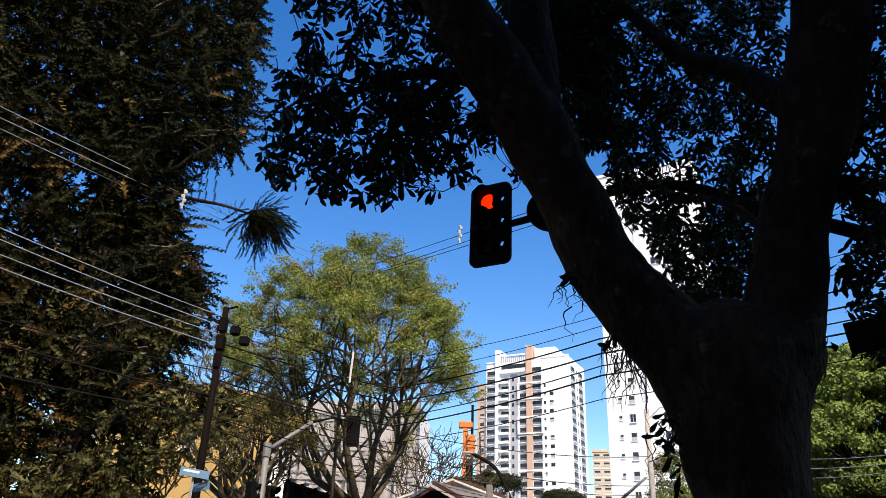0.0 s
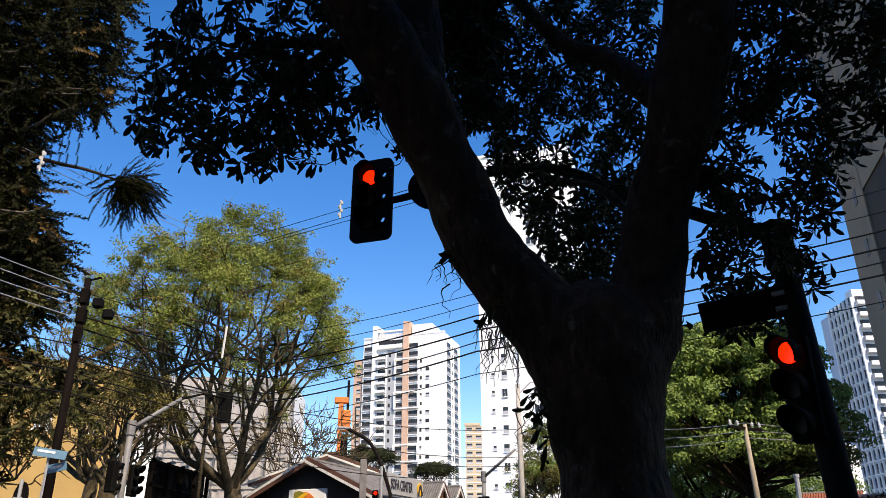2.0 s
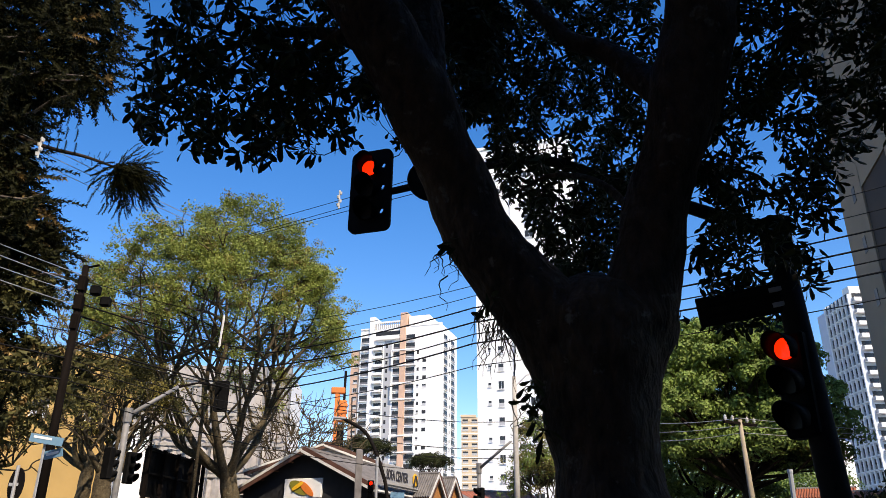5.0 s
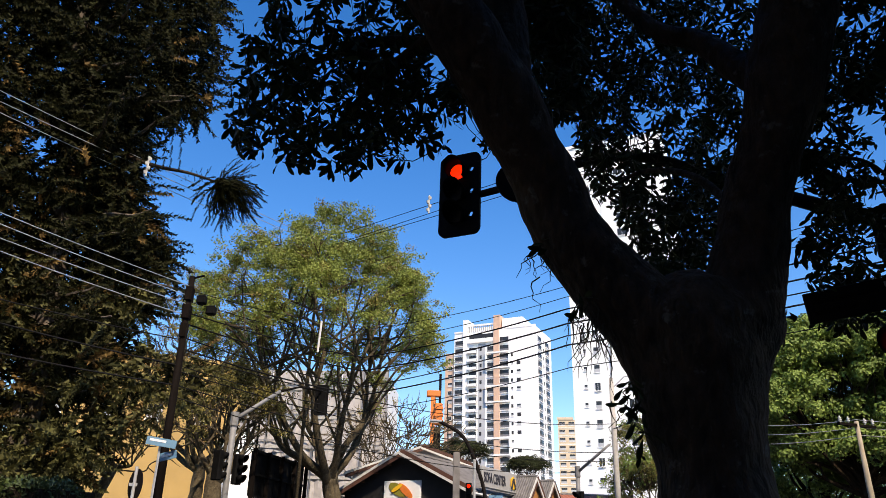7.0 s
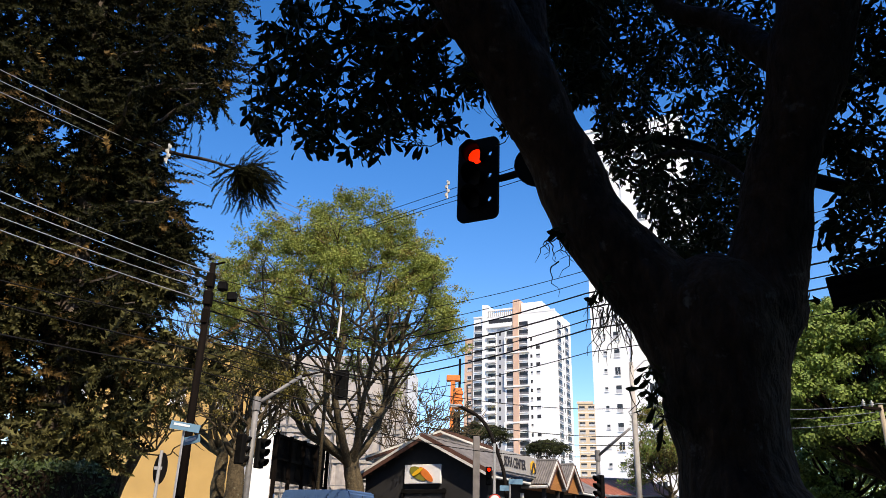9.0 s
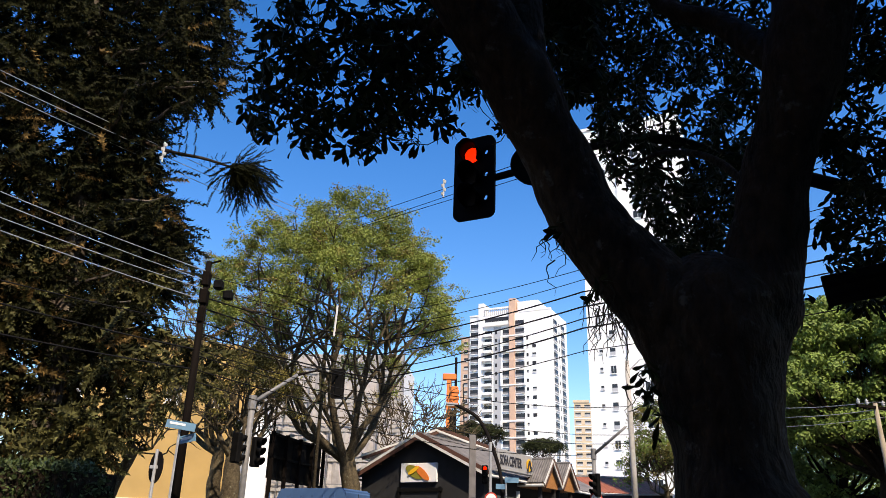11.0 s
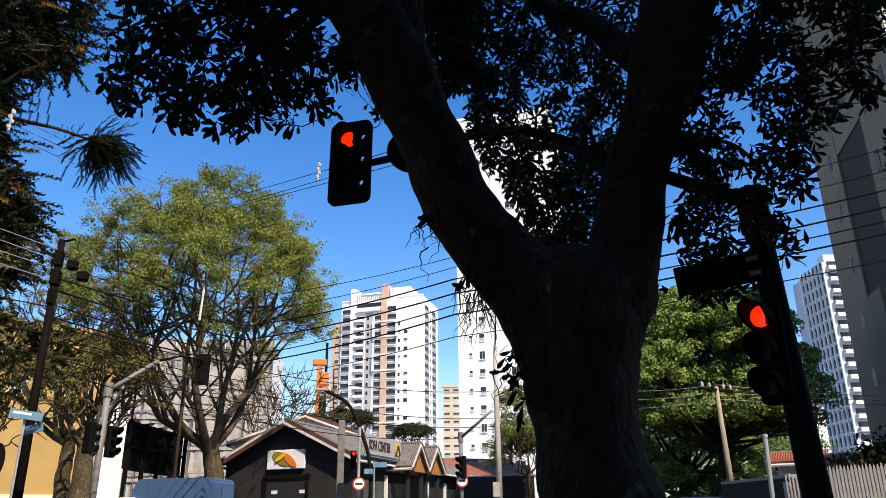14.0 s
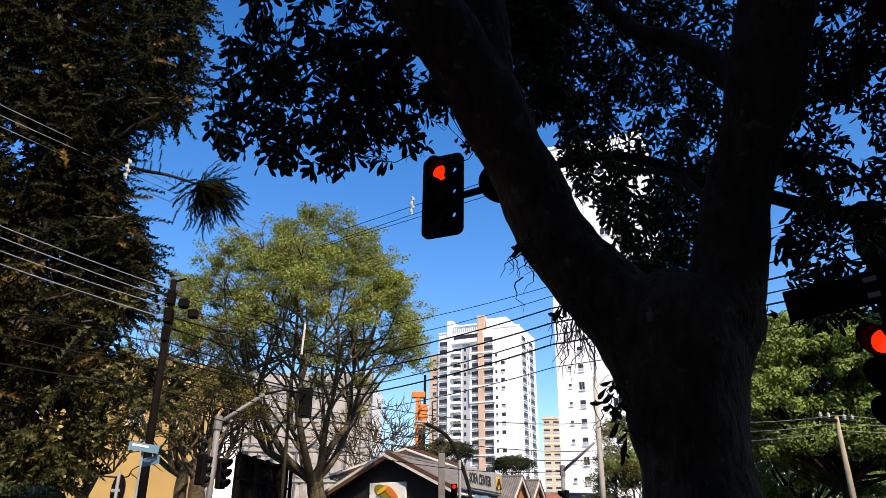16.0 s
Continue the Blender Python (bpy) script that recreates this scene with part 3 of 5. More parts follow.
bpy.data.objects.remove(tmp)
words.materials.append(M["letter"])
o = part("lettering", words, None, board, "dark sign lettering")
o.matrix_basis = pose(0.22, -0.67, 4.85, 90, 0, 0) @ Matrix.Diagonal((0.58, 1, 1, 1))
bm = bmesh.new()
disc(bm, pose(3.25, -0.68, 5.05), 0.3, 0.03, 6)
part("emblem", bm, M["yellow"], board, "yellow emblem")
bm = bmesh.new()
for s in (-1, 1):
    box(bm, -0.05, 0.05, -0.02, 0.02, -0.25, 0.25, m=pose(3.25 + 0.12 * s, -0.71, 5.0, 0, -25 * s, 0))
part("emblem_stripe", bm, M["letter"], board)
# little timber gables along the side of the shop
for i, y in enumerate((4.5, 6.7)):
    p = R0 + SIDE * (y - 0.95) + FRONT * 1.2
    g = gabled("porch", "small porch with varnished timber gable and ribbed roof", p, SIDE, 1.9, 2.4, 4.35, 5.35, M["wood_warm"], M["roof_grey"], 0.15, 1, z0=4.1)
    for x in (0.15, 1.75):
        part("post", boxed(x - 0.08, x + 0.08, 0.1, 0.26, 1.2, 4.2), M["black_paint"], g)
# second, paler roof behind the shop
c0 = xy(-6.2, 45.0)
gabled("back_house", "low house with pale sheet roof behind the shop", c0, (1, -0.1), 8.0, 10.0, 6.2, 7.6, M["white"], M["roof_grey"], 0.4, 1)
# red tiled house and dark wall further right
c0 = xy(8.6, 52.0)
g = gabled("red_roofed_house", "low house with red tiled roof", c0 + Vector((0, 8)), (0.15, -1), 8.0, 5.5, 4.9, 6.1, M["white"], M["roof_red"], 0.3, 1)
c0 = xy(8.9, 46.0)
B = Block("dark_wall", c0, xy(15.6, 45.0) - c0, "charcoal garden wall with pale block screen", "wall")
B.solid("wall", M["black_paint"], 0, 5.4, 0, 0.25, 0, 4.3)
B.solid("coping", M["concrete"], 0, 5.4, -0.05, 0.3, 4.3, 4.4)
for i in range(5):
    for j in range(6):
        B.solid("screen_block", M["white"], -1.5 + j * 0.24, -1.32 + j * 0.24, -0.1, 0.1, 2.2 + i * 0.28, 2.42 + i * 0.28)
for az, d, long, eave, ridge in ((35.0, 34.0, 1.6, 3.85, 4.3), (39.2, 31.0, 2.8, 3.5, 3.9)):
    away = xy(az, 1.0)
    gabled("red_house", "low red roofed house behind the fence", xy(az, d), away, 4.0, long, eave, ridge, M["cream"], M["roof_red"], 0.3, 1)
# dark shrubs between fence and houses
rng = random.Random(77)
for az, d, r, h in ((36.0, 23.6, 0.7, 3.1), (37.4, 23.4, 0.9, 3.3), (38.8, 23.2, 0.9, 3.7), (40.2, 23.2, 0.9, 3.7), (41.6, 22.8, 0.8, 3.4), (43.2, 22.6, 0.9, 3.2)):
    shrub = thing("shrub", None, "dark leafy shrub behind the pale fence", "shrub")
    p = at(az, d, 0.6)
    part("stem", tubed([p, p + Vector((0.05, 0, h - 1.2))], [0.06, 0.03], 6), M["bark"], shrub)
    ms = []
    for i in range(420):
        o = rand_way(rng) * rng.uniform(0.4, 1.0)
        ms.append(facing(p + Vector((o.x * r, o.y * r, h - 1.1 + o.z * 0.6 * (1 + 0.4 * noise.noise(o * 3)))), rand_way(rng, 0.5), rng.uniform(0, 6.28), rng.uniform(1.0, 1.8)))
    part("foliage", stamp("foliage", leaf_shape(0.14, 0.05, 0.2), ms, M["leaf_pine"]), None, shrub)["kind"] = "stuff"

# white fence of slabs with pointed tops, and a low dark wall in front of the trees
f0, f1 = at(32.6, 22.0), at(40.3, 21.5)
way = (f1 - f0)
fence = thing("fence", Matrix.Translation((f0.x, f0.y, 0)) @ Matrix.Rotation(math.atan2(way.y, way.x), 4, "Z"), "off-white street fence of pointed pales", "fence")
n = 36
L = Vector((way.x, way.y)).length
bm = bmesh.new()
pw = L / n
v = [bm.verts.new(q) for q in ((0.01, 0, 0.2), (pw - 0.01, 0, 0.2), (pw - 0.01, 0, 2.82), (pw / 2, 0, 2.94), (0.01, 0, 2.82))]
w2 = [bm.verts.new(q.co + Vector((0, 0.05, 0))) for q in v]
bm.faces.new(v)
bm.faces.new(w2[::-1])
for i in range(5):
    bm.faces.new((v[(i + 1) % 5], v[i], w2[i], w2[(i + 1) % 5]))
pale = mesh_of(bm, "pale", M["fence"])
bm = bmesh.new()
box(bm, pw * 0.28, pw * 0.72, 0, 0.04, 0.2, 2.78)
thin_pale = mesh_of(bm, "pale", M["fence"])
for i in range(n):
    o = part("pale", thin_pale if i < 10 else pale, None, fence)
    o.matrix_basis = pose(i * pw, 0.004 * math.sin(i * 2.3), 0.02 * math.sin(i * 1.7))
for z in (0.6, 2.2):
    part("rail", boxed(0, L, 0.06, 0.12, z, z + 0.09), M["fence"], fence)
for i in range(0, n + 1, 7):
    part("post", boxed(i * pw - 0.07, i * pw + 0.07, 0.06, 0.2, 0.2, 2.6), M["fence"], fence)
# gate boards take a dark brown that holds the shade at this end
g0, g1 = at(40.7, 21.5), at(48.0, 21.0)
way = g1 - g0
gate = thing("gate", Matrix.Translation((g0.x, g0.y, 0)) @ Matrix.Rotation(math.atan2(way.y, way.x), 4, "Z"), "sheet metal driveway gate, shade put into its dark colour", "gate")
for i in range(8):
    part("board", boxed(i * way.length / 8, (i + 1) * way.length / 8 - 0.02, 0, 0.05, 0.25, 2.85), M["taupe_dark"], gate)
for z in (0.6, 2.6):
    part("rail", boxed(0, way.length, 0.054, 0.12, z, z + 0.08), M["dark_steel"], gate)
part("post", boxed(-0.12, -0.01, -0.05, 0.15, 0.2, 3.0), M["dark_steel"], gate)
# charcoal render on this wall stands in for the shade on it
c0, c1 = xy(28.6, 26.0), xy(33.0, 23.0)
B = Block("shaded_wall", c0, c1 - c0, "boundary wall with shade put into its dark render", "wall")
B.solid("wall", M["black_paint"], 0, (c1 - c0).length, 0, 0.2, 0, 2.75)
B.solid("coping", M["concrete"], 0, (c1 - c0).length, -0.04, 0.24, 2.75, 2.83)

# ---- street furniture ----
def signal_head(parent, face, plate=(0.5, 1.12), lit=True, back=True):
    """Three lamps with hoods in a rounded back plate; faces along -y of face."""
    w, h = plate
    bm = bmesh.new()
    if back:
        ring = []
        for cx, cz, a0 in ((w / 2 - 0.09, h / 2 - 0.09, 0), (-w / 2 + 0.09, h / 2 - 0.09, 90), (-w / 2 + 0.09, -h / 2 + 0.09, 180), (w / 2 - 0.09, -h / 2 + 0.09, 270)):
            for k in range(6):
                a = radians(a0 + 18 * k)
                ring.append((cx + 0.09 * math.cos(a), cz + 0.09 * math.sin(a)))
        loops = [ring]
        for cz in (0.34, 0.03, -0.3):
            loops.append([(w / 2 - 0.12 + 0.034 * math.cos(radians(60 * k)), cz + 0.045 * math.sin(radians(60 * k))) for k in range(6)])
        edges = []
        for loop in loops:
            vs = [bm.verts.new((x, -0.02, z)) for x, z in loop]
            edges += [bm.edges.new((vs[k], vs[(k + 1) % len(vs)])) for k in range(len(vs))]
        bmesh.ops.triangle_fill(bm, use_beauty=True, edges=edges)
        up = bmesh.ops.extrude_face_region(bm, geom=list(bm.faces))["geom"]
        bmesh.ops.translate(bm, vec=(0, 0.05, 0), verts=[v for v in up if isinstance(v, bmesh.types.BMVert)])
        bmesh.ops.recalc_face_normals(bm, faces=bm.faces)
        p = part("back_plate", bm, M["black_metal"], parent)
        p.matrix_basis = face @ Matrix.Translation((0.02, 0, 0))
    p = part("housing", boxed(-0.16, 0.16 - 0.02 * back, 0.0, 0.07 if back else 0.2, -0.47, 0.47, bevel=0.03), M["black_metal"], parent)
    p.matrix_basis = face
    for i, z in enumerate((0.31, 0.0, -0.31)):
        bm = bmesh.new()
        disc(bm, pose(0, -0.035, z), 0.098, 0.03, 24)
        o = part("lens", bm, M["lens_red"] if lit and i == 0 else M["lens_dark"], parent, "lit red lens" if lit and i == 0 else "unlit lens")
        o.matrix_basis = face
        bm = bmesh.new()
        rows = []
        for k in range(17):
            a = radians(-50 + 280 * k / 16)
            far = -0.02 - 0.26 * (0.35 + 0.65 * max(0.0, math.sin((a + radians(50)) / radians(280) * math.pi)))
            rows.append([bm.verts.new((0.13 * math.cos(a), -0.02, z + 0.13 * math.sin(a))), bm.verts.new((0.13 * math.cos(a), far, z + 0.13 * math.sin(a)))])
        for r0, r1 in zip(rows, rows[1:]):
            bm.faces.new((r0[0], r1[0], r1[1], r0[1]))
        o = part("visor", bm, M["black_metal"], parent, smooth=True)
        o.modifiers.new("thick", "SOLIDIFY").thickness = 0.006
        o.matrix_basis = face


# near signal post with its long bowed arm
post_top, post_foot = at(33.5, 7.0, el=22.0), at(35.05, 7.0, 0.0)
sig = at(1.48, 8.6, el=26.65)
post = thing("traffic_signal", None, "dark traffic signal post with bowed arm and red lights", "traffic light")
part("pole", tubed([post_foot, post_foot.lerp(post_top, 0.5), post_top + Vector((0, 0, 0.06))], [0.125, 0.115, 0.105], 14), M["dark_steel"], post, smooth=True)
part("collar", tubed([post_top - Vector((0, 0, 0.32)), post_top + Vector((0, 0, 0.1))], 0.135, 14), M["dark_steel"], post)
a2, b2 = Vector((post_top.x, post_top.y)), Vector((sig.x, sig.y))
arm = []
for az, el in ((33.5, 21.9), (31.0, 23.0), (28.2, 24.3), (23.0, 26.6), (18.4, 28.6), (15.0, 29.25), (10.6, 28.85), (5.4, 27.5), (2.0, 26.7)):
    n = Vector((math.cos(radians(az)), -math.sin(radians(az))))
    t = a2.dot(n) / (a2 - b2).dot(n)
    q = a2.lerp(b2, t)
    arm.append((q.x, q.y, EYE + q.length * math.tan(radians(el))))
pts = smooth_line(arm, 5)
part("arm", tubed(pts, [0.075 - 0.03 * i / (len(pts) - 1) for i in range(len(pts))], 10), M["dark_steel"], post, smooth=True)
head = Matrix.Translation(sig) @ pose(0, 0, 0, 0, 0, -26) @ pose(0, 0, 0, 0, 0.5, 0) @ Matrix.Translation((0, -0.1, 0))
signal_head(post, head, plate=(0.56, 1.14))
# round road sign in near-black steel, the colour holding its shade
p5 = Vector(arm[7]).lerp(Vector(arm[6]), 0.27)
bm = bmesh.new()
disc(bm, Matrix.Translation(p5 + Vector((-0.07, -0.05, -0.04))) @ pose(0, 0, 0, 0, 0, 5), 0.27, 0.02, 28)
part("round_plate", bm, M["dark_steel"], post, "round sign on the arm, shade put into its colour")
low = at(32.9, 6.9, el=11.4)
signal_head(post, Matrix.Translation(low) @ pose(0, 0, 0, 0, 0, -62) @ Matrix.Diagonal((0.9, 0.9, 0.95, 1)), lit=True, back=False)
for z in (-0.3, 0.35):
    q = low + Vector((0, 0.1, z))
    t = (q.z - post_foot.z) / (post_top.z - post_foot.z)
    part("bracket", tubed([q, post_foot.lerp(post_top, t)], 0.03, 6), M["dark_steel"], post)
# plate and text bars are near black: their backlit shade is painted in
s0, s1 = at(27.25, 6.95, el=16.75), at(33.4, 6.95, el=17.5)
way = s1 - s0
plate = thing("street_sign", Matrix.Translation(s0) @ Matrix.Rotation(math.atan2(way.y, way.x), 4, "Z") @ pose(0, 0, 0, 0, -5.5, 0), "street name plate on signal post, backlit shade put into its colour", "sign")
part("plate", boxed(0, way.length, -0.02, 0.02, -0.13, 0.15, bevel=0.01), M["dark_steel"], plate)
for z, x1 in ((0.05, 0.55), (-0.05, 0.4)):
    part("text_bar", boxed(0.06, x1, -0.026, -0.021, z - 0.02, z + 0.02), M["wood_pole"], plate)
for z in (-0.06, 0.08):
    part("clamp", boxed(way.length - 0.12, way.length + 0.1, -0.04, 0.04, z - 0.02, z + 0.02), M["galv"], plate)


def arm_post(az, d, kink_el, tip_az, tip_el, tip_d, r, label, heads=(), round_sign=None):
    """A grey post with a straight slanting arm, its signals seen from behind or from the side."""
    ob = thing("traffic_signal", None, label, "traffic light")
    foot, kink, tip = at(az, d), at(az, d, el=kink_el), at(tip_az, tip_d, el=tip_el)
    part("pole", tubed([foot, kink + Vector((0, 0, 0.2))], r, 10), M["steel_grey"], ob, smooth=True)
    part("socket", tubed([kink + Vector((0, 0, -0.2)), kink + Vector((0, 0, 0.25))], r * 1.35, 10), M["steel_grey"], ob)
    part("arm", tubed([kink, tip], [r * 0.75, r * 0.6], 10), M["steel_grey"], ob, smooth=True)
    for az_h, el, turn in heads:
        signal_head(ob, Matrix.Translation(at(az_h, d - 0.25, el=el)) @ pose(0, 0, 0, 0, 0, turn), lit=False, back=False)
    if round_sign:
        q = at(round_sign[0], d - 0.2, el=round_sign[1])
        bm = bmesh.new()
        disc(bm, Matrix.Translation(q), 0.27, 0.02, 24)
        sgn = part("round_sign", bm, M["red_paint"], ob, "round white sign with red rim")
        part("sign_face", disc(bmesh.new(), Matrix.Translation(q + Vector((0, -0.012, 0))), 0.215, 0.006, 24), M["sign_white"], sgn)
        bm = bmesh.new()
        box(bm, -0.14, 0.14, -0.03, -0.012, -0.04, 0.04, m=Matrix.Translation(q))
        part("sign_bar", bm, M["letter"], sgn)
    return ob


corner = arm_post(-15.1, 26.0, 9.1, -12.05, 11.35, 26.6, 0.1, "grey corner signal post with slanting arm", ((-15.7, 5.9, 150), (-14.3, 5.7, 60)))
part("arm_end", tubed([at(-12.05, 26.6, el=11.35), at(-10.6, 27.1, el=11.75), at(-9.0, 27.8, el=11.55)], [0.05, 0.035, 0.03], 10), M["dark_steel"], corner, smooth=True)
signal_head(corner, Matrix.Translation(at(-8.9, 27.9, el=10.9)) @ pose(0, 0, 0, 0, 0, 170), lit=False)
arm_post(10.3, 34.0, 6.2, 12.7, 8.15, 33.0, 0.09, "grey far signal post with arm and round sign", ((10.3, 4.1, -60),), (10.35, 3.15))
# signals by the shop
tl = thing("traffic_signal", None, "small signal by the shop showing red", "traffic light")
part("pole", tubed([at(2.75, 31.0), at(2.75, 31.0, el=7.0)], 0.06, 8), M["galv"], tl)
signal_head(tl, Matrix.Translation(at(2.35, 30.8, el=4.7)) @ Matrix.Diagonal((0.75, 0.75, 0.75, 1)), lit=True, back=False)
bm = bmesh.new()
disc(bm, Matrix.Translation(at(2.8, 30.7, el=3.0)), 0.25, 0.02, 24)
sg = part("round_sign", bm, M["red_paint"], tl, "round white sign with red rim")
part("sign_face", disc(bmesh.new(), Matrix.Translation(at(2.8, 30.7, el=3.0) + Vector((0, -0.012, 0))), 0.2, 0.006, 24), M["sign_white"], sg)
part("sign_bar", boxed(-0.14, 0.14, -0.03, -0.012, -0.04, 0.04, m=Matrix.Translation(at(2.8, 30.7, el=3.0))), M["letter"], sg)
py = thing("pylon", None, "flat grey metal pylon in front of shop", "post")
q = at(1.42, 32.0)
part("panel", boxed(q.x - 0.14, q.x + 0.14, q.y - 0.08, q.y + 0.08, q.z, at(0, 32, el=7.5).z, bevel=0.02), M["roof_grey"], py)
sl = thing("street_sign", None, "small pale blue street name plates by the shop", "sign")
q = at(3.9, 31.0)
part("pole", tubed([q, at(3.9, 31.0, el=4.6)], 0.03, 6), M["galv"], sl)
part("plate", boxed(q.x - 0.05, q.x + 0.5, q.y - 0.03, q.y - 0.01, 3.85, 4.05), M["sign_blue"], sl)
part("plate", boxed(q.x - 0.4, q.x, q.y + 0.02, q.y + 0.04, 3.6, 3.8), M["sign_blue"], sl)


def street_lamp(label, pts, r, head_way, mat_name="galv"):
    ob = thing("street_lamp", None, label, "street lamp")
    part("pole", tubed([Vector(p) for p in smooth_line([tuple(p) for p in pts], 6)], r, 8), M[mat_name], ob, smooth=True)
    end = Vector(pts[-1])
    q = Matrix.Translation(end) @ Vector(head_way).to_track_quat("X", "Z").to_matrix().to_4x4()
    part("lamp_head", boxed(-0.1, 0.42, -0.1, 0.1, -0.05, 0.05, bevel=0.03, m=q), M["galv"], ob)
    part("lamp_glass", boxed(0.08, 0.36, -0.07, 0.07, -0.075, -0.045, m=q), M["porcelain"], ob)
    return ob


street_lamp("curved grey street lamp near the shop", [at(3.65, 31.5), at(3.6, 31.5, el=3.8), at(3.1, 31.5, el=6.1), at(1.9, 31.6, el=8.6), at(0.1, 31.8, el=9.7)], 0.075, (-1, 0.1, 0.05), "dark_steel")


def utility_pole(name, label, foot, top, r, material, arms=()):
    ob = thing(name, None, label, "utility pole")
    part("pole", tubed([foot, top], [r * 1.25, r * 0.85], 10), M[material], ob, smooth=True)
    way = arms[0] if arms else None
    for z in arms[1] if arms else ():
        c = Vector((top.x, top.y, top.z - z))
        part("crossarm", boxed(-0.9, 0.9, -0.06, 0.06, -0.05, 0.05, m=Matrix.Translation(c) @ Matrix.Rotation(radians(way), 4, "Z")), M["wood_pole"], ob)
        for u in (-0.8, -0.4, 0.4, 0.8):
            q = c + Matrix.Rotation(radians(way), 3, "Z") @ Vector((u, 0, 0.05))
            bm = bmesh.new()
            for k, (rr, h) in enumerate(((0.03, 0.06), (0.065, 0.05), (0.04, 0.03), (0.06, 0.05), (0.025, 0.05))):
                z0 = sum(x[1] for x in ((0.03, 0.06), (0.065, 0.05), (0.04, 0.03), (0.06, 0.05), (0.025, 0.05))[:k])
                tube(bm, [q + Vector((0, 0, z0)), q + Vector((0, 0, z0 + h))], rr, 8)
            part("insulator", bm, M["porcelain"], ob, "pale porcelain insulator")
    return ob


# the needle tree's shade on this pole is held in its dark colour
P_DARK = at(-19.6, 20.0, el=19.0)
dark_pole = utility_pole("utility_pole", "utility pole with cable gear, shade put into its colour", at(-19.5, 20.0), P_DARK, 0.095, "wood_pole")
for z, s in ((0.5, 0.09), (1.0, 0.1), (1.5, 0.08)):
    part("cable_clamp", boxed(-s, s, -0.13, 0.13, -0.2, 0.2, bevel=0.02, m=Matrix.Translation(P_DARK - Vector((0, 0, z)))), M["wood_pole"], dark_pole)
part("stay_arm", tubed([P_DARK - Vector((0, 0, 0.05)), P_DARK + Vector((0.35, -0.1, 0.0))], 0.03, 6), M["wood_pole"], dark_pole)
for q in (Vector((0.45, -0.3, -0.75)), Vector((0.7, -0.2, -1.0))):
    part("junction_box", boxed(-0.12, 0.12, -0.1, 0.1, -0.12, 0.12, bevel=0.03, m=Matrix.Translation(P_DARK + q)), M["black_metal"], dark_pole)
P_HIGH = at(-10.1, 33.5, el=23.3)
high_pole = utility_pole("utility_pole", "grey concrete power pole rising through the tree", at(-10.1, 33.5), P_HIGH, 0.07, "bark_moss")
for i, (dx, dz) in enumerate(((-0.28, -0.35), (0.3, -0.5), (-0.25, -0.9), (0.28, -1.05), (-0.3, -1.4), (0.26, -1.5))):
    q = P_HIGH + Vector((dx, -0.1, dz))
    bm = bmesh.new()
    for k in range(3):
        tube(bm, [q + Vector((0, 0, 0.07 * k)), q + Vector((0, 0, 0.07 * k + 0.045))], 0.075 - 0.012 * k, 8)
    part("insulator", bm, M["porcelain"], high_pole, "pale porcelain insulator")
    part("bracket", tubed([q, Vector((P_HIGH.x, P_HIGH.y, q.z))], 0.025, 6), M["galv"], high_pole)
lamp_end = at(-13.0, 31.0, el=16.8)
part("lamp_arm", tubed([at(-10.1, 33.5, el=15.8), lamp_end], 0.025, 6), M["dark_steel"], high_pole)
part("lamp_head", boxed(-0.45, 0.1, -0.12, 0.12, -0.05, 0.06, bevel=0.03, m=Matrix.Translation(lamp_end)), M["steel_grey"], high_pole, "grey street lamp head")
P_FAR = at(13.1, 34.0, el=12.9)
far_pole = utility_pole("utility_pole", "pale concrete street pole with lamp arm", at(13.05, 34.0), P_FAR, 0.12, "concrete")
part("lamp_arm", tubed([P_FAR - Vector((0, 0, 0.5)), P_FAR + Vector((0.6, 0, 0.1)), P_FAR + Vector((1.0, 0, 0.12))], 0.035, 6), M["galv"], far_pole)
part("lamp_head", boxed(0.9, 1.5, -0.15, 0.15, 0.02, 0.2, bevel=0.05, m=Matrix.Translation(P_FAR)), M["galv"], far_pole)
part("meter_box", boxed(-0.35, -0.05, -0.25, -0.1, -6.6, -6.0, m=Matrix.Translation(P_FAR)), M["concrete"], far_pole)
P_WOOD = at(29.1, 32.0, el=9.2)
wood_pole = utility_pole("utility_pole", "weathered timber pole down the cross street", at(29.2, 32.0), P_WOOD, 0.09, "wood_light", (20, (0.15,)))
part("second_pole", tubed([at(29.35, 32.1), at(29.15, 32.1, el=7.0)], 0.08, 8), M["wood_light"], wood_pole)
mp = thing("metal_post", None, "plain pale metal post", "post")
part("pole", tubed([at(31.6, 22.0), at(31.8, 22.0, el=5.6)], 0.06, 8), M["galv"], mp)
part("cap", tubed([at(31.8, 22.0, el=5.55), at(31.8, 22.0, el=5.75)], 0.075, 8), M["galv"], mp)

# signs by the hedge
ns = thing("street_sign", None, "two small pale blue street name plates", "sign")
q = at(-19.9, 18.6)
part("pole", tubed([q, at(-19.9, 18.6, el=7.5)], 0.03, 6), M["galv"], ns)
p1 = part("plate", boxed(-0.33, 0.33, -0.02, 0.0, -0.09, 0.09, m=Matrix.Translation(at(-19.85, 18.5, el=7.2)) @ pose(0, 0, 0, 0, 7, 12)), M["sign_blue"], ns)
part("text_bar", boxed(-0.26, 0.1, -0.026, -0.022, 0.0, 0.05, m=Matrix.Translation(at(-19.85, 18.5, el=7.2)) @ pose(0, 0, 0, 0, 7, 12)), M["sign_white"], p1)
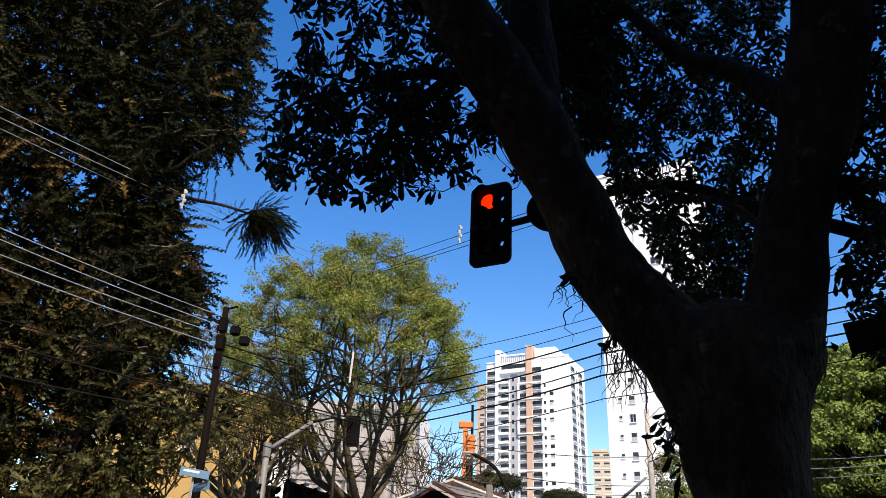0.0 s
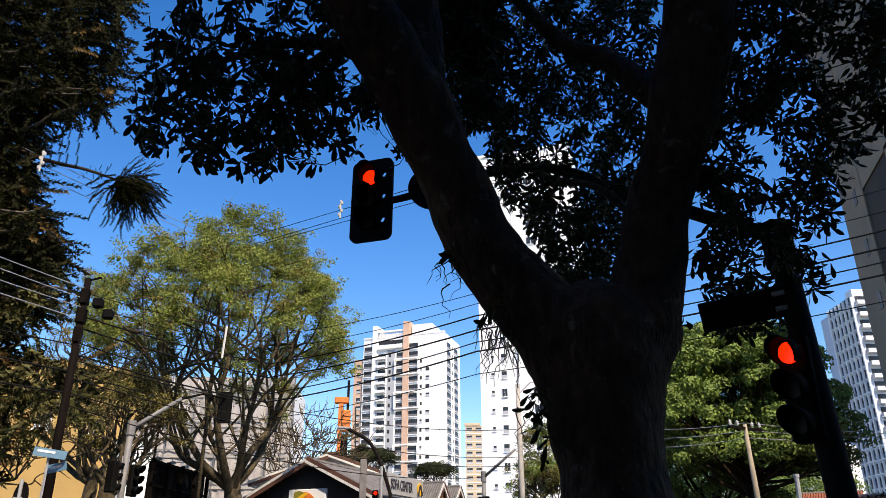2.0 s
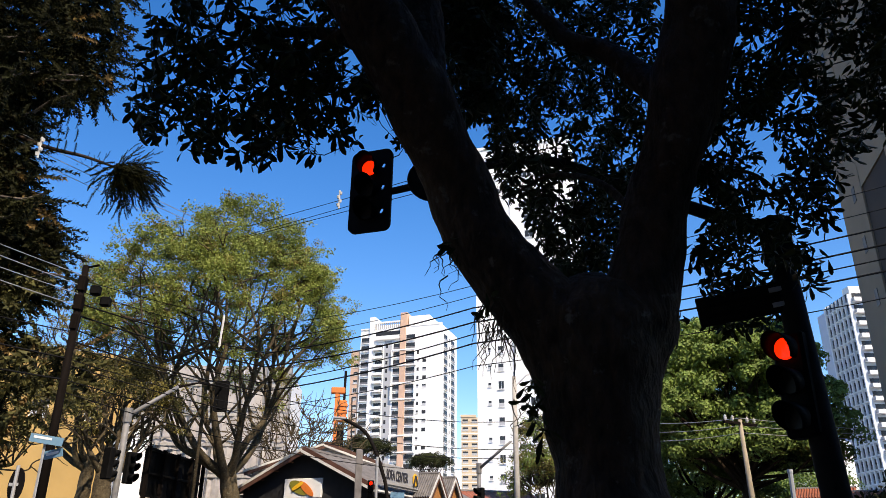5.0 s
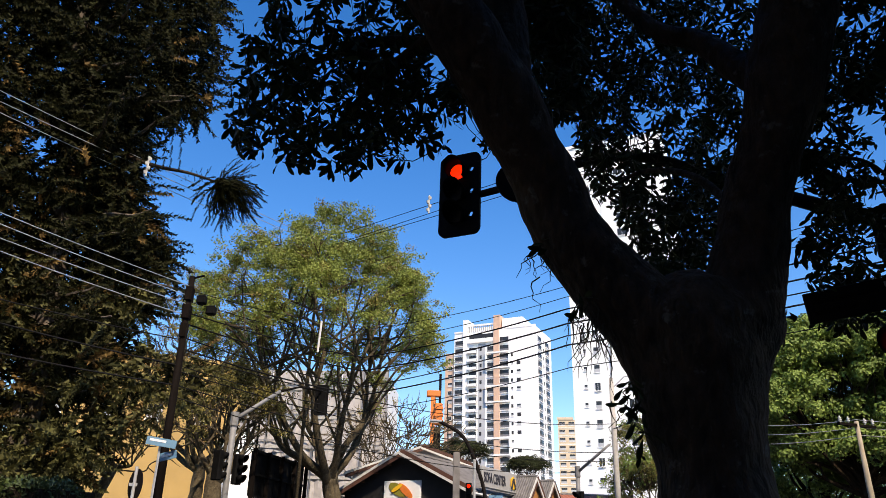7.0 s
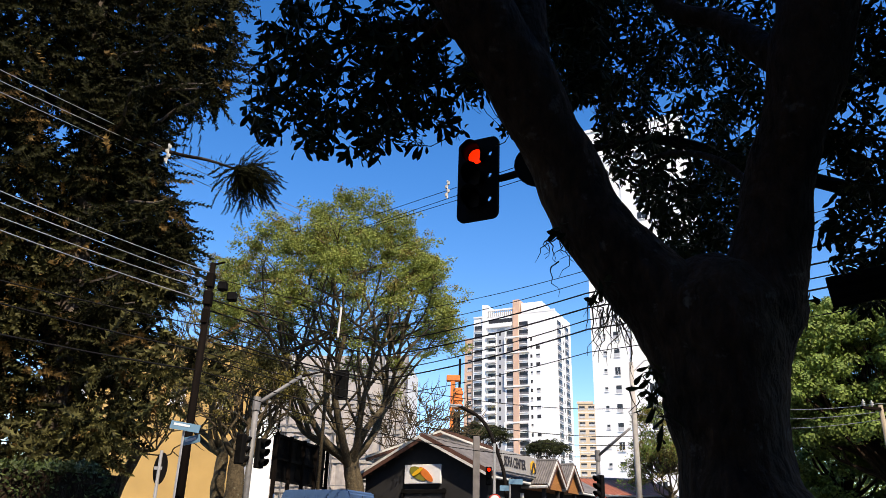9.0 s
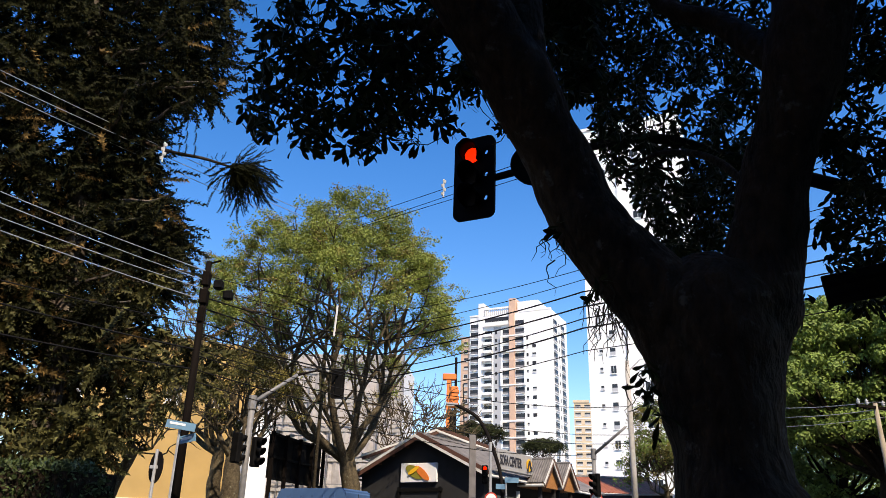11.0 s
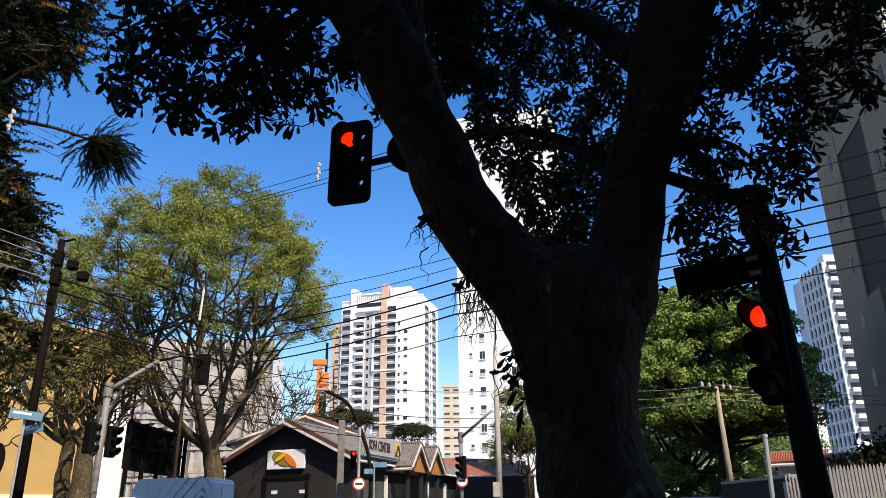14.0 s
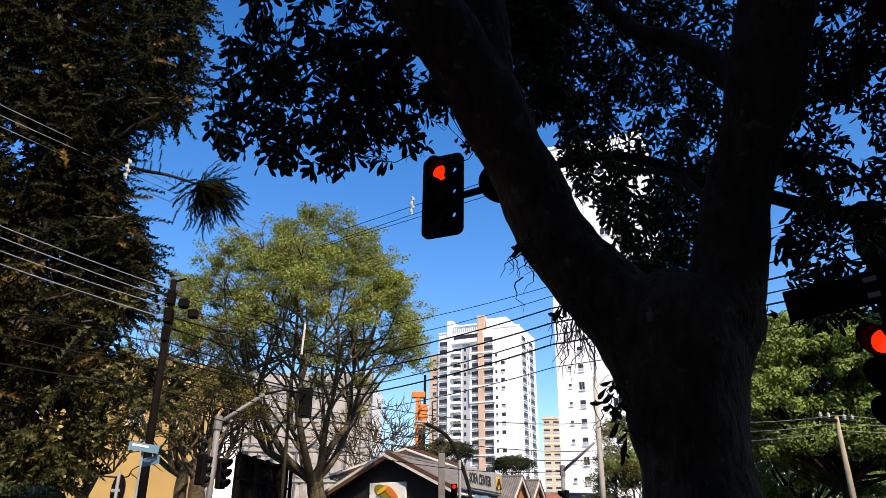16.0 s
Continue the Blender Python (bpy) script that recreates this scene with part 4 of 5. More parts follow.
p2 = part("plate", boxed(-0.22, 0.26, -0.02, 0.0, -0.1, 0.08, m=Matrix.Translation(at(-19.3, 18.7, el=6.35)) @ pose(0, 0, 0, 0, -8, -25)), M["sign_blue"], ns)
part("text_bar", boxed(-0.16, 0.16, -0.026, -0.022, -0.03, 0.03, m=Matrix.Translation(at(-19.3, 18.7, el=6.35)) @ pose(0, 0, 0, 0, -8, -25)), M["sign_white"], p2)
rs = thing("round_sign", None, "round road sign seen from its grey back", "sign")
q = at(-21.1, 17.0, el=4.3)
part("pole", tubed([at(-21.1, 16.9), q + Vector((0, -0.05, 0.35))], 0.035, 8), M["galv"], rs)
bm = bmesh.new()
disc(bm, Matrix.Translation(q + Vector((0.0, 0.02, 0))) @ pose(0, 0, 0, 0, 0, -45), 0.32, 0.015, 28)
part("disc", bm, M["dark_steel"], rs, "dark round sign back")
part("clamp", boxed(-0.1, 0.1, -0.06, 0.02, -0.03, 0.03, m=Matrix.Translation(q)), M["galv"], rs)

# billboard back with posts and small lamps
b0, b1 = at(-13.5, 34.0), at(-9.75, 39.0)
way = b1 - b0
bb = thing("billboard", Matrix.Translation((b0.x, b0.y, 0)) @ Matrix.Rotation(math.atan2(way.y, way.x), 4, "Z"), "dark back of a street billboard on posts", "billboard")
L = Vector((way.x, way.y)).length
n = 12
for i in range(n):
    part("sheet", boxed(L * i / n, L * (i + 1) / n - 0.03, 0, 0.06, 3.95, 5.8), M["black_metal"], bb)
for z in (3.9, 4.8, 5.75):
    part("rail", boxed(0, L, -0.12, -0.01, z, z + 0.1), M["black_metal"], bb)
for i in range(5):
    part("post", boxed(L * i / 4 - 0.06, L * i / 4 + 0.06, -0.2, -0.05, 1.0, 5.9), M["wood_pole"], bb)
for i in range(4):
    x = L * (i + 0.5) / 4
    part("lamp_arm", tubed([(x, 0, 5.8), (x, 0.1, 6.15), (x, 0.7, 6.2)], 0.025, 6), M["galv"], bb)
    part("lamp", boxed(x - 0.12, x + 0.12, 0.6, 0.8, 6.1, 6.22, bevel=0.02), M["galv"], bb)
mast = thing("metal_post", None, "thin dark mast beside the billboard", "post")
part("pole", tubed([at(-13.4, 36.0), at(-13.3, 36.0, el=9.0)], 0.05, 8), M["dark_steel"], mast)

# orange drilling rig
rig = thing("drilling_rig", None, "orange drilling rig mast on building site", "machine")
q = at(-0.42, 70.0)
mx = Matrix.Translation((q.x, q.y, 0)) @ Matrix.Diagonal((0.72, 0.72, 1, 1))
part("mast", boxed(-0.35, 0.25, -0.3, 0.3, 1.5, 16.0, m=mx), M["orange"], rig)
part("mast_head", boxed(-0.9, 0.9, -0.4, 0.4, 15.8, 16.4, bevel=0.08, m=mx), M["orange"], rig)
part("drive", boxed(0.2, 1.2, -0.5, 0.4, 13.2, 15.2, bevel=0.1, m=mx), M["orange"], rig)
for z in (13.4, 14.0, 14.6):
    part("drive_rib", boxed(0.15, 1.3, -0.6, 0.4, z, z + 0.25, m=mx), M["orange"], rig)
part("motor", boxed(0.1, 1.0, -0.5, 0.5, 9.5, 13.0, bevel=0.15, m=mx), M["black_metal"], rig)
part("hose", tubed([q + Vector((1.3, 0, 15.5 - q.z)), q + Vector((1.5, 0, 10 - q.z)), q + Vector((1.1, 0, 6 - q.z))], 0.06, 6), M["rubber"], rig)
part("kelly_bar", tubed([q + Vector((0.6, 0, 5 - q.z)), q + Vector((0.6, 0, 18 - q.z))], 0.12, 8), M["dark_steel"], rig)
part("cabin", boxed(-1.2, 1.6, -1.4, 1.4, 1.9, 4.4, bevel=0.15, m=mx), M["orange"], rig)


# vehicles
def vehicle(name, label, m, length, width, height, body_mat, category, van=False):
    ob = thing(name, m, label, category)
    prof = [(-length / 2, 0.35), (length / 2, 0.35), (length / 2, 0.85), (length * 0.3, 0.98), (length * 0.14, height), (-length * 0.34, height), (-length * 0.48, 1.0)]
    if van:
        prof = [(-length / 2, 0.35), (length / 2, 0.35), (length / 2, 1.1), (length * 0.4, 1.3), (length * 0.3, height - 0.05), (length * 0.26, height), (-length / 2 + 0.06, height), (-length / 2, height - 0.1)]
    bm = bmesh.new()
    f = [bm.verts.new((-width / 2, x, z)) for x, z in prof]
    b = [bm.verts.new((width / 2, x, z)) for x, z in prof]
    bm.faces.new(f)
    bm.faces.new(b[::-1])
    for i in range(len(prof)):
        j = (i + 1) % len(prof)
        bm.faces.new((f[j], f[i], b[i], b[j]))
    bmesh.ops.recalc_face_normals(bm, faces=bm.faces)
    bmesh.ops.bevel(bm, geom=list(bm.edges), offset=0.05, segments=2, affect="EDGES")
    part("body", bm, body_mat, ob, smooth=False)
    if van:
        for s in (-1, 1):
            for i in range(7):
                y = -length / 2 + 0.4 + i * 0.45
                part("panel_rib", boxed(s * width / 2 - 0.02, s * width / 2 + 0.02, y, y + 0.03, 0.8, height - 0.15), M["blue_car"], ob)
        part("rear_door_gap", boxed(-0.01, 0.01, -length / 2 - 0.01, -length / 2 + 0.02, 0.6, height - 0.15), M["rubber"], ob)
    else:
        for s in (1, -1):
            y0, y1 = (length * 0.16, length * 0.29) if s > 0 else (-length * 0.36, -length * 0.46)
            bm = bmesh.new()
            q = [(-width * 0.4, y0, height - 0.06), (width * 0.4, y0, height - 0.06), (width * 0.44, y1, 1.04), (-width * 0.44, y1, 1.04)]
            v = [bm.verts.new((x, y + s * 0.04, z + 0.03)) for x, y, z in q]
            bm.faces.new(v)
            o = part("windscreen" if s > 0 else "rear_window", bm, M["glass"], ob)
            o.modifiers.new("thick", "SOLIDIFY").thickness = 0.01
        for s in (-1, 1):
            part("side_window", boxed(s * width / 2 - 0.01, s * width / 2 + 0.02, -length * 0.3, length * 0.16, 1.05, height - 0.1), M["glass"], ob)
            part("mirror", boxed(s * (width / 2 + 0.02), s * (width / 2 + 0.2), length * 0.2, length * 0.24, 0.98, 1.12, bevel=0.02), body_mat, ob)
    for sx in (-1, 1):
        for sy in (-0.3, 0.31):
            bm = bmesh.new()
            disc(bm, pose(sx * (width / 2 - 0.1), sy * length, 0.33, 0, 0, 90), 0.33, 0.2, 20)
            wheel = part("wheel", bm, M["rubber"], ob)
            bm = bmesh.new()
            disc(bm, pose(sx * (width / 2 - 0.0), sy * length, 0.33, 0, 0, 90), 0.2, 0.03, 16)
            part("rim", bm, M["galv"], wheel)
    for s in (-1, 1):
        part("headlight", boxed(s * width * 0.38 - 0.15, s * width * 0.38 + 0.15, length / 2 - 0.06, length / 2 + 0.02, 0.62, 0.8, bevel=0.02), M["porcelain"], ob)
    return ob


q = at(-9.8, 29.0)
vehicle("van", "blue box van waiting at the crossing", Matrix.Translation(q) @ pose(0, 0, 0, 0, 0, 68), 3.4, 1.9, 2.2, M["blue_car"], "van", van=True)
q = at(27.2, 33.0) - Vector((0, 0, 0.15))
vehicle("car", "dark car coming along the cross street", Matrix.Translation(q) @ pose(0, 0, 0, 0, 0, 152), 4.2, 1.75, 1.5, M["silver_blue"], "car")
q = at(26.4, 46.0) - Vector((0, 0, 0.3))
vehicle("car", "white car further along the cross street", Matrix.Translation(q) @ pose(0, 0, 0, 0, 0, 152), 4.2, 1.75, 1.55, M["sign_white"], "car")
q = at(-14.2, 30.0)
vehicle("car", "white car waiting at the crossing", Matrix.Translation(q) @ pose(0, 0, 0, 0, 0, 75), 4.2, 1.75, 1.55, M["sign_white"], "car")


# overhead cables
def cable(p, q, r=0.012, sag=0.3, material="wire", label="dark overhead cable strung across the crossing"):
    pts = []
    for i in range(17):
        t = i / 16
        s = Vector(p).lerp(Vector(q), t)
        s.z -= sag * 4 * t * (1 - t)
        pts.append(s)
    return tagged(part("cable", tubed(pts, r, 5, cap=False), M[material]), label, "cable", "overhead cables")


def line_by(az0, d0, el0, az1, d1, el1, over0=0.0, over1=0.0):
    """Ends of a straight cable that passes two sighted points, run on at both ends."""
    p, q = at(az0, d0, el=el0), at(az1, d1, el=el1)
    return p + (p - q) * over0, q + (q - p) * over1


# three high bare wires from far left over the high pole and on across the street
for i, (dz, off) in enumerate(((0.0, 0.0), (-0.35, 0.25), (-0.62, -0.3))):
    a0, b0_ = line_by(-36.8, 21.0, 28.9, -24.3, 23.3, 26.4, 0.8, 0)
    end = P_HIGH + Vector((off, 0, -0.35 + dz))
    cable(a0 + Vector((0, 0, dz)), end, 0.013, 0.15, "wire_pale", "bare aluminium power line on high pole")
    e1 = at(4.6, 22.7, el=28.0) + Vector((0, 0, dz * 0.9))
    cable(end, e1 + (e1 - end) * 2.4, 0.013, 0.1, "wire", "dark power line crossing the street high")
for q in (at(-24.3, 23.3, el=26.3), at(-1.3, 24.5, el=26.1)):
    ob = thing("cable_spacer", None, "pale porcelain spacer hanging on power lines", "insulator")
    for k in range(4):
        part("insulator", tubed([q + Vector((0.03 * (-1) ** k, 0, 0.3 - 0.16 * k)), q + Vector((0.03 * (-1) ** k, 0, 0.2 - 0.16 * k))], [0.07, 0.05], 8), M["porcelain"], ob)
    part("hanger", tubed([q + Vector((0, 0, 0.36)), q - Vector((0, 0, 0.36))], 0.03, 6), M["porcelain"], ob)
ob = thing("cable_spacer", None, "white hanging cable spacer bar", "insulator")
part("bar", tubed([at(-9.45, 22.6, el=16.7), at(-9.55, 22.6, el=14.4)], 0.035, 6), M["porcelain"], ob)
# lower bundle from the left to the dark pole
for i, (e0, e1, rr, m) in enumerate(((21.6, 18.3, 0.012, "wire_pale"), (20.9, 17.6, 0.012, "wire_pale"), (20.0, 17.0, 0.012, "wire_pale"), (19.2, 16.2, 0.014, "wire_pale"), (16.0, 14.4, 0.016, "wire"), (14.6, 12.6, 0.02, "wire"), (12.6, 11.2, 0.02, "wire"))):
    p, q = at(-34.7, 17.3, el=e0), at(-19.6, 20.0, el=e1)
    cable(p + (p - q) * 0.7, q, rr, 0.12, m)
# dark bundle from the dark pole across the crossing and on behind the near tree
for i, (e0, e1, e2, e3, rr) in enumerate(((18.0, 17.3, 21.0, 24.0, 0.01), (17.2, 16.2, 20.2, 22.6, 0.01), (16.4, 15.2, 19.3, 21.4, 0.02), (15.6, 14.2, 18.2, 20.3, 0.022), (14.6, 13.0, 17.3, 19.4, 0.016), (13.8, 12.4, 16.6, 18.6, 0.022), (12.6, 11.2, 14.9, 16.9, 0.012))):
    p0, p1, p2 = at(-19.6, 20.0, el=e0), at(-6.0, 24.0, el=e1 - 1.0), at(10.0, 18.7, el=e2 - 1.2)
    p3 = at(40.0, 17.0, el=e3)
    cable(p0, p1, rr, 0.1)
    cable(p1, p2, rr, 0.12)
    cable(p2, p3 + (p3 - p2) * 0.5, rr, 0.2)
for e0, e1, a1 in ((11.2, 7.6, 12.9), (10.2, 7.0, 12.9), (9.4, 6.2, 10.2), (12.4, 9.6, 13.0)):
    cable(at(-19.6, 20.0, el=e0 + 1), at(a1, 34.0, el=e1), 0.014, 0.6)
for e0, e1 in ((10.9, 9.3), (10.1, 8.8), (9.3, 8.3)):
    cable(at(13.1, 34.0, el=e0), at(29.1, 32.0, el=e1), 0.012, 0.5, "wire_pale")
    cable(at(29.1, 32.0, el=e1), at(50.0, 60.0, 9.0), 0.012, 0.5, "wire_pale")

# ---- trees ----
def inside(poly, x, y):
    c = False
    for (x0, y0), (x1, y1) in zip(poly, poly[1:] + poly[:1]):
        if (y0 > y) != (y1 > y) and x < (x1 - x0) * (y - y0) / (y1 - y0) + x0:
            c = not c
    return c


def fill(rng, poly, d0, d1, n, gap=-1.0, freq=1.6):
    """n random points in a part of a crown, bounded by bearings and height angles, with gaps where a noise is low."""
    xs, ys = [p[0] for p in poly], [p[1] for p in poly]
    out = []
    tries = 0
    while len(out) < n and tries < n * 60:
        tries += 1
        az, el = rng.uniform(min(xs), max(xs)), rng.uniform(min(ys), max(ys))
        if not inside(poly, az, el):
            continue
        p = at(az, rng.uniform(d0, d1), el=el)
        if noise.noise(Vector((az, el, 3.1)) * (freq / 3)) < gap:
            continue
        out.append(p)
    return out


def branchy(bm, rng, p0, p1, r0, r1, bow=0.15, n=5, sides=6):
    """One uneven branch from p0 to p1. Returns its points."""
    p0, p1 = Vector(p0), Vector(p1)
    L = (p1 - p0).length
    mid = p0.lerp(p1, 0.5) + rand_way(rng) * L * bow
    q = p0.lerp(p1, 0.78) + rand_way(rng) * L * bow * 0.5
    pts = [Vector(v) for v in smooth_line([tuple(p0), tuple(mid), tuple(q), tuple(p1)], n)]
    tube(bm, pts, [r0 + (r1 - r0) * i / (len(pts) - 1) for i in range(len(pts))], sides)
    return pts


# near street tree -----------------------------------------------------------
rng = random.Random(11)
tree = thing("street_tree", None, "large forked broadleaf street tree with dark glossy leaves", "tree")


def limb(name, rows, material="bark", sides=26, wob=0.16, n=7, parent=tree):
    """rows: bearing, distance, height angle, radius."""
    pts = [(*at(az, d, el=el), r) for az, d, el, r in rows]
    line = smooth_line(pts, n)
    return part(name, tubed([q[:3] for q in line], [q[3] for q in line], sides, wob), M[material], parent, smooth=True)


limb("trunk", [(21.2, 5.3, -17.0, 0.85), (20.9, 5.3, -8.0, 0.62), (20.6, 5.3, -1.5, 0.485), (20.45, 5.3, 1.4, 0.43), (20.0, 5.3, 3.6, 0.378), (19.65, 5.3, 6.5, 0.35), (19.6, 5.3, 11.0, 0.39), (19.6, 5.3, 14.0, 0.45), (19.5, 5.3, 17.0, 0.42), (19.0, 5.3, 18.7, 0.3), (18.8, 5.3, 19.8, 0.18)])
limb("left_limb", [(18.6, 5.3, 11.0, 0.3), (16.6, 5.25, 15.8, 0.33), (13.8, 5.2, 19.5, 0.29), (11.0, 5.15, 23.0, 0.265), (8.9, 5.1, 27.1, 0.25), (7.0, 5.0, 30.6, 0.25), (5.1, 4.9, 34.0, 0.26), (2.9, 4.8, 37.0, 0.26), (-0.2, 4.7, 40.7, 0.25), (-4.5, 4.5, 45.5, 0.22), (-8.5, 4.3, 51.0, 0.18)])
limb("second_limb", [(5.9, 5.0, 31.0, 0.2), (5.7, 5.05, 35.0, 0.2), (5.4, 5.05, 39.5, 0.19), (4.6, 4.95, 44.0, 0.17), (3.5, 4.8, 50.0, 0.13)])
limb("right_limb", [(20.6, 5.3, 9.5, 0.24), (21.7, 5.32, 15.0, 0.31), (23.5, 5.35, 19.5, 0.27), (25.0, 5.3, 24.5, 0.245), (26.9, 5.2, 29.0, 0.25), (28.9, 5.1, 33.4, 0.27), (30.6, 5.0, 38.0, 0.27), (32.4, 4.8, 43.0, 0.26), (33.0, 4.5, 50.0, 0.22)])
limb("branch", [(27.6, 5.1, 32.0, 0.12), (25.5, 5.2, 34.0, 0.11), (22.5, 5.3, 36.5, 0.09), (19.5, 5.3, 37.6, 0.075), (17.0, 5.3, 39.5, 0.06), (13.0, 5.2, 43.0, 0.04)], sides=12)
limb("branch", [(4.5, 4.9, 34.0, 0.09), (0.0, 5.2, 37.5, 0.07), (-6.0, 5.5, 38.0, 0.05), (-12.0, 5.6, 36.0, 0.03), (-16.0, 5.6, 33.5, 0.012)], sides=10)
limb("branch", [(1.0, 4.8, 39.8, 0.07), (-4.0, 5.2, 37.0, 0.05), (-8.0, 5.4, 33.5, 0.03), (-10.0, 5.5, 30.5, 0.012)], sides=10)
limb("branch", [(26.0, 5.2, 27.5, 0.03), (29.5, 5.6, 27.0, 0.02), (33.0, 5.8, 26.0, 0.013), (35.5, 5.8, 22.5, 0.006)], sides=8)
limb("branch", [(24.5, 5.3, 23.0, 0.04), (21.0, 5.6, 27.0, 0.03), (17.0, 5.9, 28.0, 0.02), (14.0, 6.0, 27.0, 0.01)], sides=10)

blade = leaf_shape(0.135, 0.043, 0.22)
CROWN = (
    ([(-18.0, 46), (-17.6, 40), (-18.2, 36), (-18.5, 31.8), (-18.9, 30.0), (-16.8, 28.8), (-14.5, 29.2), (-12.5, 28.3), (-8, 28.2), (-6, 29.4), (-3.2, 29.4), (-1.2, 30.2), (0.8, 31.2), (2.0, 34.0), (2.6, 38), (-2.0, 43), (-4, 46)], 4.9, 6.4, 530, -0.1, 0.95),
    ([(10.6, 33.0), (7.5, 36.5), (4.0, 40), (0, 46), (29, 46), (26.5, 36), (25.0, 30), (23.2, 24.5), (21.0, 20.3), (17.0, 20.2), (16.0, 22.5), (14.4, 25.0), (12.8, 27.0), (12.0, 30)], 6.3, 9.0, 1950, -0.29, 0.85),
    ([(9.6, 32.0), (7.3, 36), (4.2, 40), (1, 46), (14, 46), (13, 38), (11.5, 32.5)], 5.7, 6.8, 560, -0.6, 0.9),
    ([(28.0, 26), (29.5, 31), (31.0, 36), (32.0, 46), (46, 46), (45.0, 32), (43.5, 27.5), (42, 25.5), (40.5, 26.3), (38.5, 24.6), (37.6, 22), (37.4, 19.5), (35, 18.8), (33.5, 19.8), (31.5, 18.6), (29.6, 20.3), (29.0, 18.4), (27.8, 17.8), (27.8, 21), (29.5, 23.5)], 5.2, 6.6, 980, -0.14, 0.74),
    ([(32.6, 31), (33.6, 38), (33.8, 46), (40, 46), (39.5, 36), (37.5, 31)], 5.3, 6.2, 150, -0.45, 0.8),
    ([(44.8, 25), (50.0, 27), (50.0, 12), (46.2, 11.5), (44.6, 14), (43.6, 17), (44.2, 20), (43.0, 22.5)], 4.6, 5.5, 190, -0.3, 0.9),
    ([(43.5, 33), (46, 46), (52, 46), (52, 25), (47.5, 26), (46.5, 30)], 5.0, 6.0, 150, -0.15, 0.8),
    ([(27.4, 14.9), (33.0, 15.6), (33.5, 19.5), (29.0, 19.4)], 7.3, 7.9, 36, -0.2, 1.0),
    ([(35.2, 17.0), (36.4, 17.6), (36.0, 19.2), (35.3, 19.0)], 5.2, 5.8, 4, -1.0, 0.9),
    ([(3.4, 30.0), (4.6, 30.4), (4.2, 32.0), (3.2, 31.4)], 5.2, 5.5, 6, -1.0, 0.6),
)
# a twig tip with a whorl of leaves, in several makes
tips = []
for k in range(6):
    r = random.Random(40 + k)
    ms = []
    n_l = r.randint(7, 10)
    for i in range(n_l):
        a = 2.4 * i + r.uniform(-0.3, 0.3)
        s = i / n_l
        out = Vector((0.35 + 0.6 * s + r.uniform(-0.2, 0.2), math.cos(a) * (1.0 - 0.4 * s), math.sin(a) * (1.0 - 0.4 * s)))
        out = (out + Vector((0, 0, -0.25))).normalized()
        ms.append(facing((-0.16 + 0.17 * s, 0, 0), out, r.uniform(-0.7, 0.7), r.uniform(0.75, 1.15)))
    tips.append(gather(blade, ms))
whorls = []
twigs = bmesh.new()
for poly, d0, d1, n, gap, size in CROWN:
    for p in fill(rng, poly, d0, d1, n, gap, 2.2):
        way = Vector((rng.gauss(0, 0.75), rng.gauss(0, 0.75) - 0.2, rng.gauss(-0.8, 0.45))).normalized()
        whorls.append((facing(p, way, rng.uniform(0, 6.28), size * rng.uniform(0.85, 1.2)), rng.randrange(6)))
        if rng.random() < 0.35 and p.length > 6.2 and p.x < 0.49 * p.y:
            tube(twigs, [p - way * 0.35 + Vector((0, 0, 0.1)), p - way * 0.18, p], [0.005, 0.004, 0.003], 4, cap=False)
part("twigwork", twigs, M["bark"], tree, "thin dark twigs")["kind"] = "stuff"
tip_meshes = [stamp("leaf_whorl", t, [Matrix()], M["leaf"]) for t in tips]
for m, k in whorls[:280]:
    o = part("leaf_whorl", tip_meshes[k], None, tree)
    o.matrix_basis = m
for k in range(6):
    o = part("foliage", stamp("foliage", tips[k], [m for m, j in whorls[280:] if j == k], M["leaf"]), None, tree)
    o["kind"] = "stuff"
# unseen canopy over and behind the viewer, added to shade the near tree
over = []
for i in range(2600):
    a, s = rng.uniform(0, 6.28), rng.uniform(0.0, 1.0) ** 0.5
    p = Vector((0.5 + 9.0 * s * math.cos(a), -3.0 + 11.0 * s * math.sin(a), 5.2 + 4.0 * (1 - s * s) + rng.uniform(-0.8, 0.9)))
    if p.x < -3.5:
        continue
    if p.y > 0 and (p.z - EYE) / Vector((p.x, p.y)).length < math.tan(radians(47)):
        continue
    over.append(facing(p, rand_way(rng, -0.4), rng.uniform(0, 6.28), rng.uniform(1.8, 2.6)))
o = part("upper_foliage", stamp("upper_foliage", tips[0], over, M["leaf"]), None, tree)
o["kind"] = "stuff"

# air roots and small epiphytes hanging from the limb
def root(p, length, r, parent):
    pts = [p]
    for i in range(6):
        pts.append(pts[-1] + Vector((rng.gauss(0, 0.025), rng.gauss(0, 0.02), -length / 6)))
    return part("air_root", tubed(pts, [r * (1 - i / 8) for i in range(7)], 5), M["root"], parent)


for az, el, d, n, spread, ln in ((8.4, 22.6, 5.05, 10, 0.4, 0.2), (8.2, 21.6, 5.02, 2, 0.2, 0.4), (11.3, 19.0, 5.05, 12, 0.7, 0.36), (11.7, 17.0, 5.05, 12, 0.6, 0.4), (12.5, 17.0, 5.1, 8, 0.6, 0.28), (14.6, 11.5, 5.1, 6, 0.6, 0.25)):
    for i in range(n):
        root(at(az + rng.gauss(0, spread), d + rng.uniform(-0.05, 0.1), el=el + rng.gauss(0, 0.7)), ln * rng.uniform(0.5, 1.2), 0.006, tree)
tufts = []
